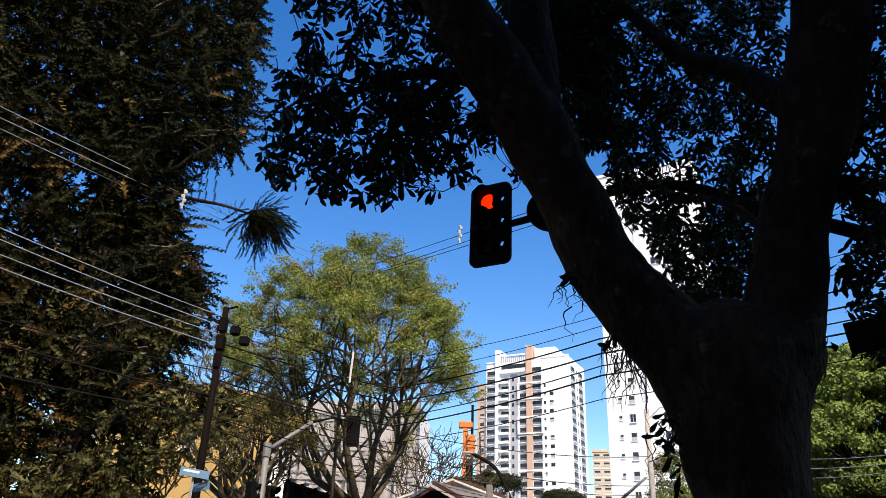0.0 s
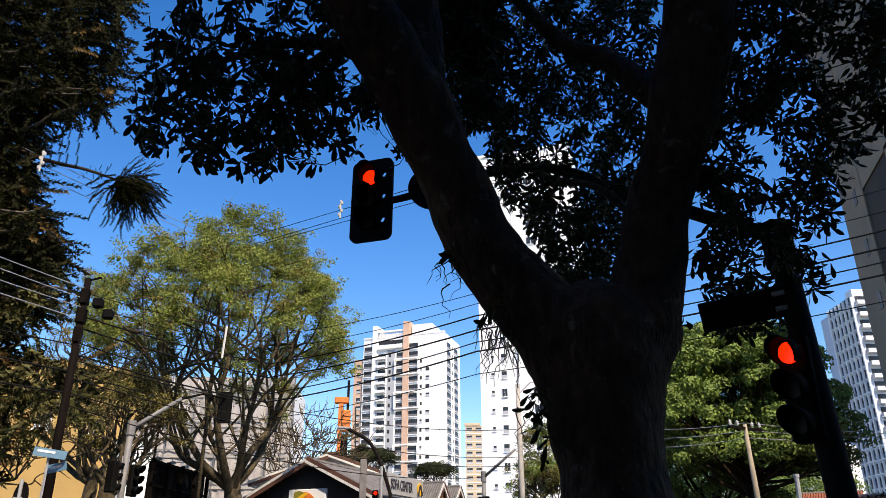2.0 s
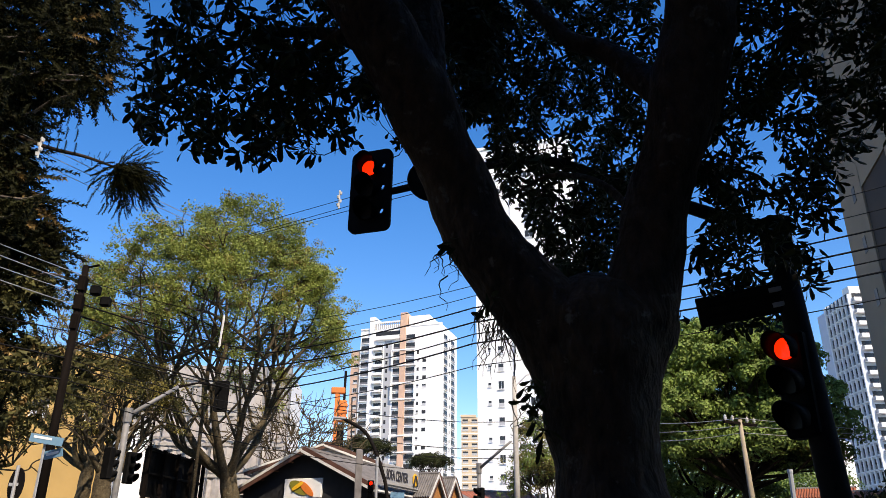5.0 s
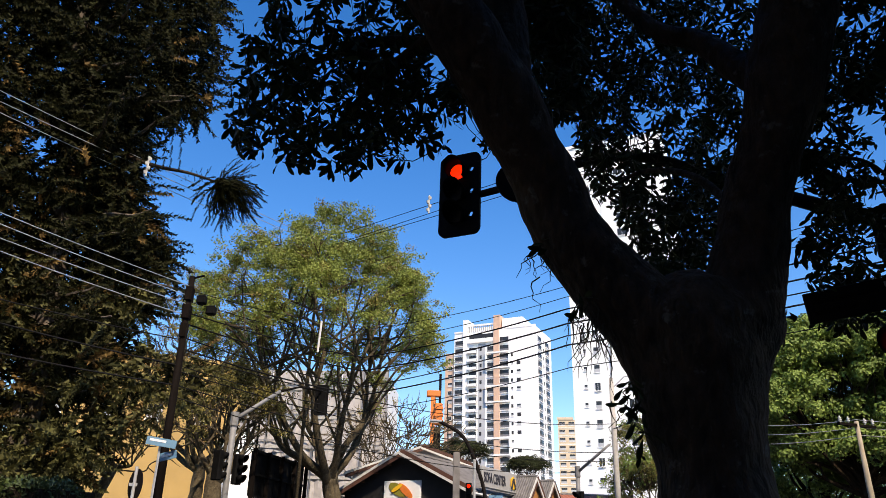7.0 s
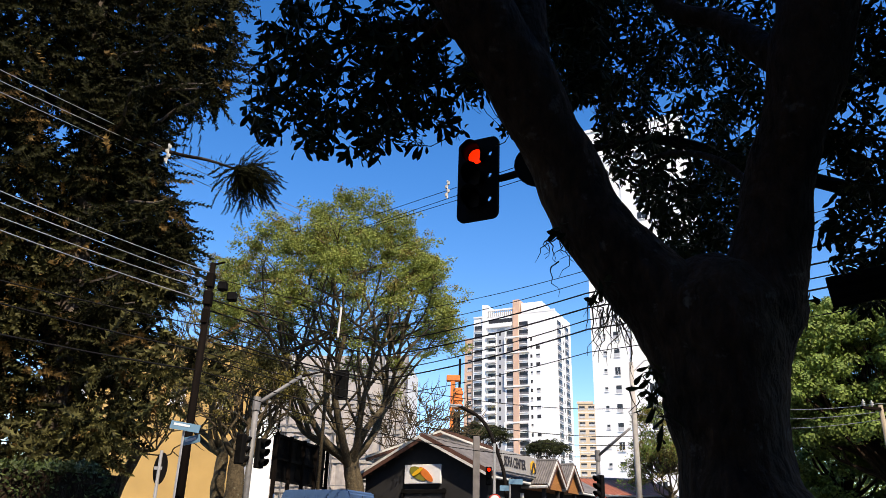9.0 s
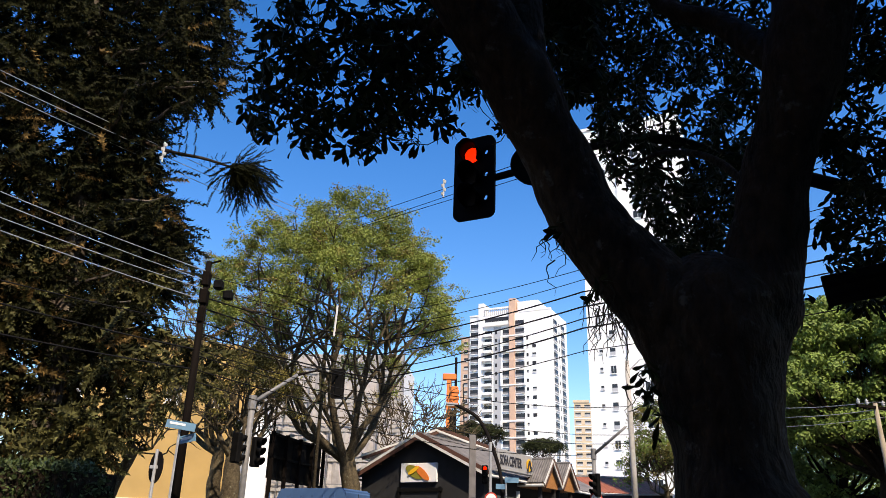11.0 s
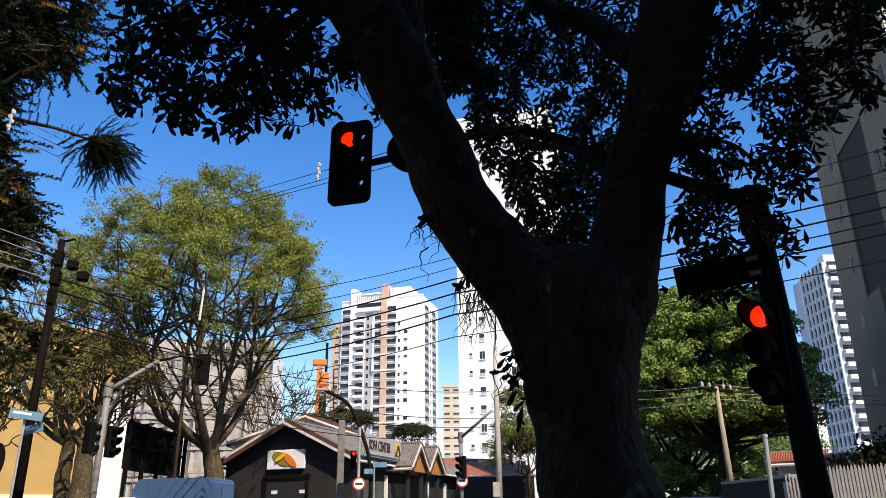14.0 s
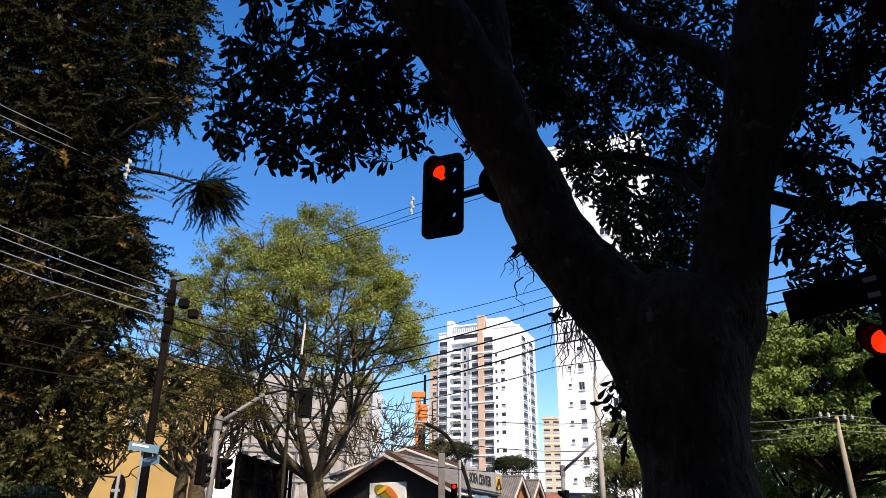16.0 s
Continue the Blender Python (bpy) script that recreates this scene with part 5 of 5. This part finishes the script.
for az, el, d, n in ((8.4, 22.3, 5.02, 9), (11.2, 18.6, 5.0, 10), (14.6, 10.8, 5.0, 16), (14.3, 12.6, 5.0, 10), (15.1, 8.6, 5.0, 14), (25.9, 16.6, 5.3, 4), (25.8, 18.6, 5.3, 3)):
    for i in range(n):
        p = at(az + rng.gauss(0, 0.35), d, el=el + rng.gauss(0, 0.7))
        tufts.append(facing(p, Vector((rng.gauss(0, 0.8), rng.gauss(-0.2, 0.5), rng.gauss(-0.6, 0.6))), rng.uniform(0, 6.28), rng.uniform(0.5, 1.0)))
part("epiphyte_leaves", stamp("epiphyte_leaves", blade, tufts, M["leaf"]), None, tree)["kind"] = "stuff"

# dark needle tree on the left ----------------------------------------------
rng = random.Random(23)
pine = thing("araucaria_tree", None, "tall dark needle tree with drooping tufted branches", "tree")
base = [(-28.3, 26.0, -6.0, 0.5), (-28.6, 26.0, 5.0, 0.42), (-28.8, 26.0, 16.0, 0.34), (-29.8, 26.0, 26.0, 0.3), (-31.4, 26.0, 36.0, 0.26), (-32.0, 26.0, 45.0, 0.2), (-32.2, 26.0, 52.0, 0.1)]
limb("trunk", base, "bark_pine", 14, 0.14, 5, pine)
limb("side_trunk", [(-37.6, 26.5, 2.0, 0.4), (-37.5, 26.5, 15.0, 0.38), (-37.3, 26.5, 24.0, 0.34), (-37.2, 26.5, 28.5, 0.25)], "bark_pine", 12, 0.2, 5, pine)
needle = [], []
for i in range(34):
    t = i / 33
    a = 2.4 * i
    c = Vector((0.5 * t, 0, -0.1 * t * t))
    out = (Vector((0.75, math.cos(a), math.sin(a)))).normalized() * (0.11 * (1 - 0.4 * t))
    s = out.cross(Vector((1, 0.2, 0.1))).normalized() * 0.024
    n = len(needle[0])
    needle[0].extend([tuple(c - s), tuple(c + s), tuple(c + out)])
    needle[1].append((n, n + 1, n + 2))
ZONES = (
    ([(-46, 48), (-21.2, 48), (-21.0, 41), (-21.2, 37), (-20.2, 33.5), (-21.0, 30.8), (-22.8, 29.8), (-25.0, 28.6), (-27.5, 27), (-33, 27.5), (-36.5, 30), (-46, 30)], 23.8, 29.0, 5600, -0.62, 0.05),
    ([(-25.5, 28.5), (-24.3, 24), (-23.0, 22), (-21.5, 20.6), (-22.8, 18.5), (-22.2, 16.5), (-24, 15), (-23.5, 12.5), (-29, 12), (-31.5, 15), (-32, 22), (-30, 28)], 24.0, 29.0, 2000, -0.45, 0.25),
    ([(-46, 30), (-36, 29.5), (-33, 26), (-31.5, 21), (-32, 8), (-46, 8)], 24.0, 29.0, 3200, -0.3, 0.35),
    ([(-26.5, 14.5), (-21.5, 14.0), (-18.8, 13.4), (-18.6, 11.0), (-20.4, 8.6), (-23.6, 8.0), (-26.5, 9.0)], 21.5, 25.0, 130, -0.05, 0.2),
    ([(-30, 8.5), (-24.8, 8.5), (-24.2, 6.0), (-24.6, 4.0), (-30, 4.0)], 22.0, 25.0, 420, -0.35, 0.1),
    ([(-46, 14), (-32, 16), (-28, 13), (-24.5, 12.5), (-23.5, 9.5), (-25, 6.0), (-29, 4.5), (-46, 3)], 24.0, 30.0, 2200, -0.4, 0.55),
)
dark, dry, olive = [], [], []
bm = bmesh.new()
for poly, d0, d1, n, gap, brown in ZONES:
    for p in fill(rng, poly, d0, d1, n, gap, 1.3):
        way = Vector((rng.gauss(0.25, 0.7), rng.gauss(0, 0.7), rng.gauss(-0.35, 0.4))).normalized()
        az, el = math.degrees(math.atan2(p.x, p.y)), math.degrees(math.atan2(p.z - EYE, Vector((p.x, p.y)).length))
        # the bare trunk shows low down
        if abs(az + 28.6) < 1.5 and el < 24 and Vector((p.x, p.y)).length < 26.6 and rng.random() < 0.85:
            continue
        # low down more needles take brown and olive tones that carry the sunlight
        bunch = dark
        if rng.random() < brown * (0.5 + noise.noise(p * 0.7)):
            bunch = dry
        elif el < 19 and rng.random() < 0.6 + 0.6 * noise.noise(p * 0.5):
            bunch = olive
        bunch.append(facing(p, way, rng.uniform(0, 6.28), rng.uniform(1.5, 2.6)))
for i in range(46):
    el = rng.uniform(8, 46)
    t0 = at(-28.8 - max(0.0, el - 20) * 0.12, 26.0, el=el)
    side = rng.choice((-1, 1, 1))
    ang = rng.uniform(-1.0, 1.0)
    L = rng.uniform(2.6, 4.8)
    t1 = t0 + Vector((side * math.cos(ang) * L, -abs(math.sin(ang)) * L, rng.uniform(-0.6, 0.5)))
    for q in branchy(bm, rng, t0, t1, 0.08, 0.025, 0.08, 3, 5)[3:]:
        for j in range(2):
            dark.append(facing(q, Vector((rng.gauss(0, 0.6), rng.gauss(0, 0.6), rng.gauss(-0.5, 0.4))), rng.uniform(0, 6.28), rng.uniform(1.0, 1.6)))
# the long bough with a tuft at its end
bough = [Vector(q) for q in smooth_line([tuple(at(-28.5, 25.0, el=27.0)), tuple(at(-24.1, 24.0, el=26.45)), tuple(at(-21.3, 23.6, el=26.4)), tuple(at(-18.9, 23.4, el=26.1))], 6)]
part("bough", tubed(bough, [0.08 - 0.0025 * i for i in range(len(bough))], 6), M["bark"], pine, "long bare bough", smooth=True)
hub = bough[-1]
for i in range(150):
    # brush-like sprigs that fan out from the end of the bough and droop
    turn = radians(rng.uniform(-140, 70) if i % 3 else rng.uniform(-80, -5))
    way = Vector((math.cos(turn), rng.gauss(0, 0.55), math.sin(turn)))
    way.normalize()
    q = hub + Vector((rng.uniform(-0.1, 0.6), 0, rng.uniform(-0.3, 0.2)))
    reach = rng.uniform(0.85, 1.5) * (1.0 if way.z < 0.3 else 0.7)
    for j in range(4):
        dark.append(facing(q, way, rng.uniform(0, 6.28), reach * 0.62))
        q = q + way * reach * 0.27
        way = (way + Vector((0.03, 0, -0.16))).normalized()
for back, up in ((0.75, 0.5), (1.05, 0.35), (0.5, 0.65), (1.2, 0.2)):
    q = hub + Vector((-back, 0, 0.0))
    for j in range(3):
        dark.append(facing(q + Vector((0.06 * j, 0, 0.16 * j)), (rng.uniform(-0.2, 0.5), rng.gauss(0, 0.2), 1), rng.uniform(0, 6), up * 0.9))
for az in (-24.0, -23.4, -22.9, -22.2):
    for j in range(3):
        dark.append(facing(at(az + 0.1 * j, 23.6, el=29.0 - j * 0.9), (0.15, 0, -1), 0, 0.9))
for az, el in ((-21.6, 21.2), (-22.0, 23.0), (-22.2, 17.5), (-22.5, 19.4), (-22.9, 25.0)):
    dark.append(facing(at(az - 0.9, 24.2, el=el), (1, 0, 0.05), 0, 2.2))
part("branchwork", bm, M["bark_pine"], pine, "rough grey branches")["kind"] = "stuff"
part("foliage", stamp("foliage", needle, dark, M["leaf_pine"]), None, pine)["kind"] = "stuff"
part("olive_foliage", stamp("olive_foliage", needle, olive, M["leaf_olive"]), None, pine, "olive needles, sunlight put into their colour")["kind"] = "stuff"
part("dry_foliage", stamp("dry_foliage", needle, dry, M["leaf_brown"]), None, pine, "yellow-brown dry needles")["kind"] = "stuff"

# hedge at the foot
rng = random.Random(31)
hedge = thing("hedge", None, "clipped dense green hedge", "hedge")
q0, q1 = at(-44.0, 11.0), at(-22.9, 11.2)
small = leaf_shape(0.055, 0.03, 0.1)
ms = []
bm = bmesh.new()
way = (q1 - q0)
yaw = math.atan2(way.y, way.x)
hm = Matrix.Translation((q0.x, q0.y, 0)) @ Matrix.Rotation(yaw, 4, "Z")
HL = Vector((way.x, way.y)).length
box(bm, 0.05, HL - 0.1, 0.06, 0.9, 0.1, 2.32, m=hm)
part("core", bm, M["bark"], hedge, "dark inner twigs")
for i in range(9000):
    u, v = rng.uniform(0, HL), rng.uniform(0, 1)
    bulge = 0.1 * noise.noise((u * 1.6, v * 2, 0.0))
    if rng.random() < 0.6:
        p = Vector((u, -bulge, 2.42 * v ** 0.6))
    else:
        p = Vector((u, rng.uniform(0, 0.9), 2.38 + bulge))
    if u > HL - 0.5:
        p.z *= 1 - 0.25 * ((u - HL + 0.5) / 0.5) ** 2
    ms.append(hm @ facing(p, rand_way(rng, 0.5), rng.uniform(0, 6.28), rng.uniform(0.8, 1.4)))
part("foliage", stamp("foliage", small, ms, M["leaf_hedge"]), None, hedge)["kind"] = "stuff"

# feathery broad crowns over the crossing -----------------------------------
def clump(seed, n, r, size, flat=0.7):
    """A loose handful of leaflets."""
    g = random.Random(seed)
    v, f = [], []
    for i in range(n):
        c = rand_way(g) * r * g.uniform(0.2, 1.0)
        c.z *= flat
        d = rand_way(g) * size * g.uniform(0.7, 1.3)
        s = d.cross(rand_way(g)).normalized() * size * 0.3
        k = len(v)
        v += [tuple(c), tuple(c + d * 0.5 + s), tuple(c + d), tuple(c + d * 0.5 - s)]
        f.append((k, k + 1, k + 2, k + 3))
    return v, f


def open_tree(name, label, seed, foot, forks, centre, radii, n_limbs, n_sub, n_twig, leaf_n, leaf_mats, bark, lean=0.0, trunk_r=0.35, leaf_low=0.0):
    g = random.Random(seed)
    ob = thing(name, None, label, "tree")
    bm = bmesh.new()
    fork = Vector(forks)
    pts = [Vector(q) for q in smooth_line([tuple(foot), tuple(Vector(foot).lerp(fork, 0.5) + Vector((lean, 0, 0))), tuple(fork)], 6)]
    tube(bm, pts, [trunk_r * (1.25 - 0.4 * i / (len(pts) - 1)) for i in range(len(pts))], 12, 0.2)
    part("trunk", bm, M[bark], ob, smooth=True)
    tips = []
    twig = bmesh.new()
    for i in range(n_limbs):
        a = 2 * math.pi * (i + g.uniform(-0.3, 0.3)) / n_limbs
        s = g.uniform(0.35, 0.6)
        t1 = Vector((centre[0] + radii[0] * s * math.cos(a), centre[1] + radii[1] * s * math.sin(a), centre[2] + radii[2] * g.uniform(-0.1, 0.35)))
        lb = bmesh.new()
        f0 = Vector(foot).lerp(fork, g.uniform(0.8, 1.0))
        L = (t1 - f0).length
        flat = Vector((t1.x - f0.x, t1.y - f0.y, 0))
        bend = [f0, f0 + flat * 0.3 + Vector((0, 0, (t1.z - f0.z) * 0.17)), f0 + flat * 0.62 + Vector((0, 0, (t1.z - f0.z) * 0.42)), f0 + flat * 0.8 + Vector((0, 0, (t1.z - f0.z) * 0.72)), t1]
        bend = bend[:1] + [q + rand_way(g) * L * 0.055 for q in bend[1:-1]] + bend[-1:]
        line = [Vector(q) for q in smooth_line([tuple(q) for q in bend], 5)]
        last = len(line) - 1
        tube(lb, line, [trunk_r * (0.52 - 0.38 * (m / last) ** 0.8) for m in range(last + 1)], 9, 0.18)
        part("limb", lb, M[bark], ob, smooth=True)
        for j in range(n_sub):
            p = line[g.randrange(len(line) // 3, len(line))]
            a2 = a + g.gauss(0, 0.75)
            u = g.uniform(0.15, 1.0) ** 0.7
            zz = math.sqrt(max(0.0, 1 - u * u * 0.9))
            t2 = Vector((centre[0] + radii[0] * u * math.cos(a2), centre[1] + radii[1] * u * math.sin(a2), centre[2] + radii[2] * zz * g.uniform(0.3, 0.86)))
            l2 = branchy(twig, g, p, t2, trunk_r * 0.16, 0.02, 0.2, 5, 5)
            for m in range(n_twig):
                q = l2[g.randrange(len(l2) // 3, len(l2))]
                out = (q - Vector(centre))
                out.z = abs(out.z) * 0.7 + 0.4
                t3 = q + (out.normalized() + rand_way(g) * 0.8).normalized() * g.uniform(0.5, 1.2)
                branchy(twig, g, q, t3, 0.03, 0.008, 0.15, 2, 4)
                tips.append(t3)
    part("twigwork", twig, M[bark], ob, "bare thin branches")["kind"] = "stuff"
    # feathery sprays: loose flat pads over the domed outline, the rest on the twigs
    pads = []
    for i in range(max(16, leaf_n // 30)):
        a, u = 2.4 * i + g.uniform(-0.5, 0.5), g.uniform(0, 1) ** 0.5
        edge = 1 + 0.12 * noise.noise((math.cos(a) * 2 * u + seed, math.sin(a) * 2 * u, 0.4))
        zz = (1 - min(u, 1.0) ** 2.5) ** 0.4 * max(leaf_low, g.uniform(0.0, 1.0) ** 0.3)
        pads.append((Vector((centre[0] + radii[0] * edge * u * math.cos(a), centre[1] + radii[1] * edge * u * math.sin(a), centre[2] + radii[2] * edge * zz)), g.uniform(0.35, 0.8)))
    for k, (mat_name, share) in enumerate(leaf_mats):
        ms = []
        for i in range(int(leaf_n * share)):
            if g.random() < 0.35 and tips:
                p = g.choice(tips) + rand_way(g) * g.uniform(0.1, 0.5)
            else:
                p, size = g.choice(pads)
                p = p + Vector((g.gauss(0, 0.75), g.gauss(0, 0.75), g.gauss(0, 0.3))) * size
            if noise.noise(p * 0.62 + Vector((seed, 0, 0))) < -0.1 - 0.2 * (p.z > centre[2] + radii[2] * 0.62):
                continue
            ms.append(Matrix.Translation(p) @ Matrix.Rotation(g.uniform(0, 6.28), 4, "Z") @ Matrix.Diagonal((*[g.uniform(0.7, 1.25)] * 3, 1)))
        part("foliage", stamp("foliage", clump(seed + k, 44, 0.34, 0.105), ms, M[mat_name]), None, ob)["kind"] = "stuff"
    return ob


c = at(-9.45, 35.0, 9.4)
open_tree("broad_tree", "broad sunlit tree with feathery yellow-green crown", 5, at(-7.4, 35.5), at(-7.9, 35.5, el=5.6), c, (5.75, 6.2, 7.9), 7, 10, 5, 4900, (("leaf_lit", 0.85), ("leaf_yellow", 0.15)), "bark_moss", 0.2, 0.42, 0.3)
c = at(-18.6, 41.0, 8.6)
open_tree("broad_tree", "thin-leaved tree with many bare grey branches", 8, at(-16.6, 40.0), at(-17.0, 40.0, el=6.0), c, (4.6, 4.0, 7.4), 7, 9, 5, 620, (("leaf_yellow", 0.8), ("leaf_lit", 0.2)), "bark_moss", -0.2, 0.32)
c = at(-23.5, 30.0, 4.6)
open_tree("small_tree", "small leaning street tree with yellowing leaves", 9, at(-23.8, 30.0), at(-22.6, 30.0, el=5.5), c, (2.6, 2.2, 3.0), 4, 5, 4, 170, (("leaf_yellow", 0.4), ("leaf_olive", 0.6)), "bark_moss", -0.3, 0.2)
c = at(-15.6, 33.0, 5.6)
open_tree("small_tree", "gnarled mossy street tree", 10, at(-16.2, 33.0), at(-16.0, 33.0, el=5.6), c, (2.4, 2.2, 3.6), 5, 6, 4, 420, (("leaf_olive", 0.7), ("leaf_yellow", 0.3)), "bark_moss", 0.1, 0.36)
c = at(15.1, 42.0, 4.6)
open_tree("small_tree", "drooping light green tree behind the pole", 12, at(15.2, 42.0), at(15.2, 42.0, el=4.2), c, (1.4, 1.4, 3.9), 5, 6, 4, 760, (("leaf_green", 0.35), ("leaf_yellow", 0.25), ("leaf_olive", 0.4)), "bark_moss", 0.1, 0.15)
c = at(-3.4, 46.0, 7.2)
open_tree("bare_tree", "bare grey-twigged tree behind the shop", 15, at(-3.0, 46.0), at(-3.0, 46.0, el=6.0), c, (4.6, 3.0, 4.6), 7, 9, 7, 30, (("leaf_yellow", 1.0),), "bark_moss", 0.1, 0.16)
c = at(25.0, 62.0, 4.5)
open_tree("street_tree_far", "sunlit yellow-green tree down the cross street", 13, at(25.2, 62.0), at(25.2, 62.0, el=2.8), c, (3.0, 3.0, 6.5), 5, 6, 4, 700, (("leaf_lit", 0.6), ("leaf_green", 0.4)), "bark_moss", 0.1, 0.2)


def padded_tree(name, label, seed, foot, centre, radii, n_pads, pad_r, leaf_n, material, low=-0.3, bark="bark", trunk_r=0.3):
    """A crown of flattened leafy pads on spreading limbs."""
    g = random.Random(seed)
    ob = thing(name, None, label, "tree")
    top = Vector((centre[0], centre[1], centre[2] - radii[2] * 0.3))
    part("trunk", tubed([Vector(foot), Vector(foot).lerp(top, 0.5) + Vector((0.15, 0, 0)), top], [trunk_r * 1.2, trunk_r, trunk_r * 0.6], 10, 0.15), M[bark], ob, smooth=True)
    leaves = []
    for i in range(n_pads):
        a = 2.4 * i + g.uniform(-0.4, 0.4)
        t = low + (1 - low) * (i + 0.5) / n_pads
        u = math.sqrt(max(0.0, 1 - t * t)) * g.uniform(0.75, 1.05) if i % 4 else g.uniform(0.2, 0.8)
        p = Vector((centre[0] + radii[0] * u * math.cos(a), centre[1] + radii[1] * u * math.sin(a), centre[2] + radii[2] * t * g.uniform(0.9, 1.05)))
        bm = bmesh.new()
        branchy(bm, g, Vector(foot).lerp(top, g.uniform(0.55, 1.0)), p - Vector((0, 0, pad_r * 0.3)), trunk_r * 0.3, 0.03, 0.12, 3, 5)
        part("limb", bm, M[bark], ob)
        r = pad_r * g.uniform(0.75, 1.3)
        # a domed pad of knobbly leaf heads, its leaves lying as shingles on them
        lumps = []
        for m in range(13):
            b, v = 2.4 * m + g.uniform(-0.3, 0.3), math.sqrt((m + 0.3) / 13)
            lumps.append((p + Vector((v * r * math.cos(b), v * r * math.sin(b), r * (0.3 - 0.5 * v * v + g.uniform(-0.08, 0.08)))), r * g.uniform(0.22, 0.36)))
        for j in range(leaf_n):
            c, rr = lumps[j % 13]
            o = rand_way(g, 0.55)
            q = c + Vector((o.x * rr, o.y * rr, o.z * rr * 0.75))
            nrm = (o + rand_way(g) * 0.45).normalized()
            turned = Matrix.Translation(q) @ nrm.to_track_quat("Z", "X").to_matrix().to_4x4() @ Matrix.Rotation(g.uniform(0, 6.28), 4, "Z")
            leaves.append(turned @ Matrix.Diagonal((*[g.uniform(0.7, 1.3)] * 3, 1)))
    s = 0.12 * pad_r
    shape = ([(0, 0, 0), (s * 0.5, s * 0.34, 0.01), (s, 0, -0.01), (s * 0.5, -s * 0.34, 0.01)], [(0, 1, 2, 3)])
    part("foliage", stamp("foliage", shape, leaves, M[material]), None, ob)["kind"] = "stuff"
    return ob


padded_tree("dense_tree", "dense dark green tree with layered leafy pads", 17, at(28.2, 38.0), at(29.3, 39.0, 8.2), (4.7, 3.4, 4.3), 92, 1.3, 1500, "leaf_green", -0.5)
padded_tree("dense_tree", "smaller dense green tree down the cross street", 19, at(25.6, 46.0), at(26.4, 42.0, 5.2), (3.0, 2.4, 3.0), 34, 1.1, 1100, "leaf_green", -0.8)
for az, d, el, r in ((1.9, 110.0, 7.3, 3.7), (6.6, 118.0, 6.4, 3.1)):
    p = at(az, d, el=el)
    padded_tree("umbrella_pine", "dark umbrella-shaped pine far off", int(az * 10), (p.x, p.y, 0), p, (r, r, r * 0.46), 30, 1.1, 900, "leaf_dark", 0.0, "bark_pine", 0.25)

for i, (az, d, r) in enumerate(((22.5, 92.0, 6.0), (26.5, 84.0, 5.0), (29.5, 96.0, 6.0), (33.0, 88.0, 4.0))):
    padded_tree("far_tree", "distant green street tree", 60 + i, at(az, d), at(az, d, 5.5 + r * 0.4), (r, r, r * 0.8), 26, 1.9, 420, "leaf_green", -0.7)

# small palm by the fence
palm = thing("small_palm", None, "dark small palm behind the fence", "palm")
p = at(39.4, 22.6)
part("trunk", tubed([p, p + Vector((0, 0, 2.0))], [0.12, 0.09], 8), M["bark"], palm)
for i in range(14):
    a = i * 2.4
    tip = Vector((math.cos(a) * 0.9, math.sin(a) * 0.9, 0.3 + 0.25 * math.sin(i * 1.7)))
    rib = [p + Vector((0, 0, 2.0)) + tip * t + Vector((0, 0, 0.5 * t - 0.75 * t * t)) for t in (0, 0.25, 0.5, 0.75, 1.0)]
    bm = tubed(rib, 0.012, 4)
    for q in rib[1:]:
        for s in (-1, 1):
            for w_ in (0.0, 0.12):
                d = Vector((-math.sin(a) * s, math.cos(a) * s, -0.5)) * 0.35
                b = q + tip * w_ * 0.8
                v = [bm.verts.new(b), bm.verts.new(b + d * 0.5 + tip * 0.06), bm.verts.new(b + d), bm.verts.new(b + d * 0.5 - tip * 0.03)]
                bm.faces.new(v)
    part("frond", bm, M["leaf_pine"], palm)
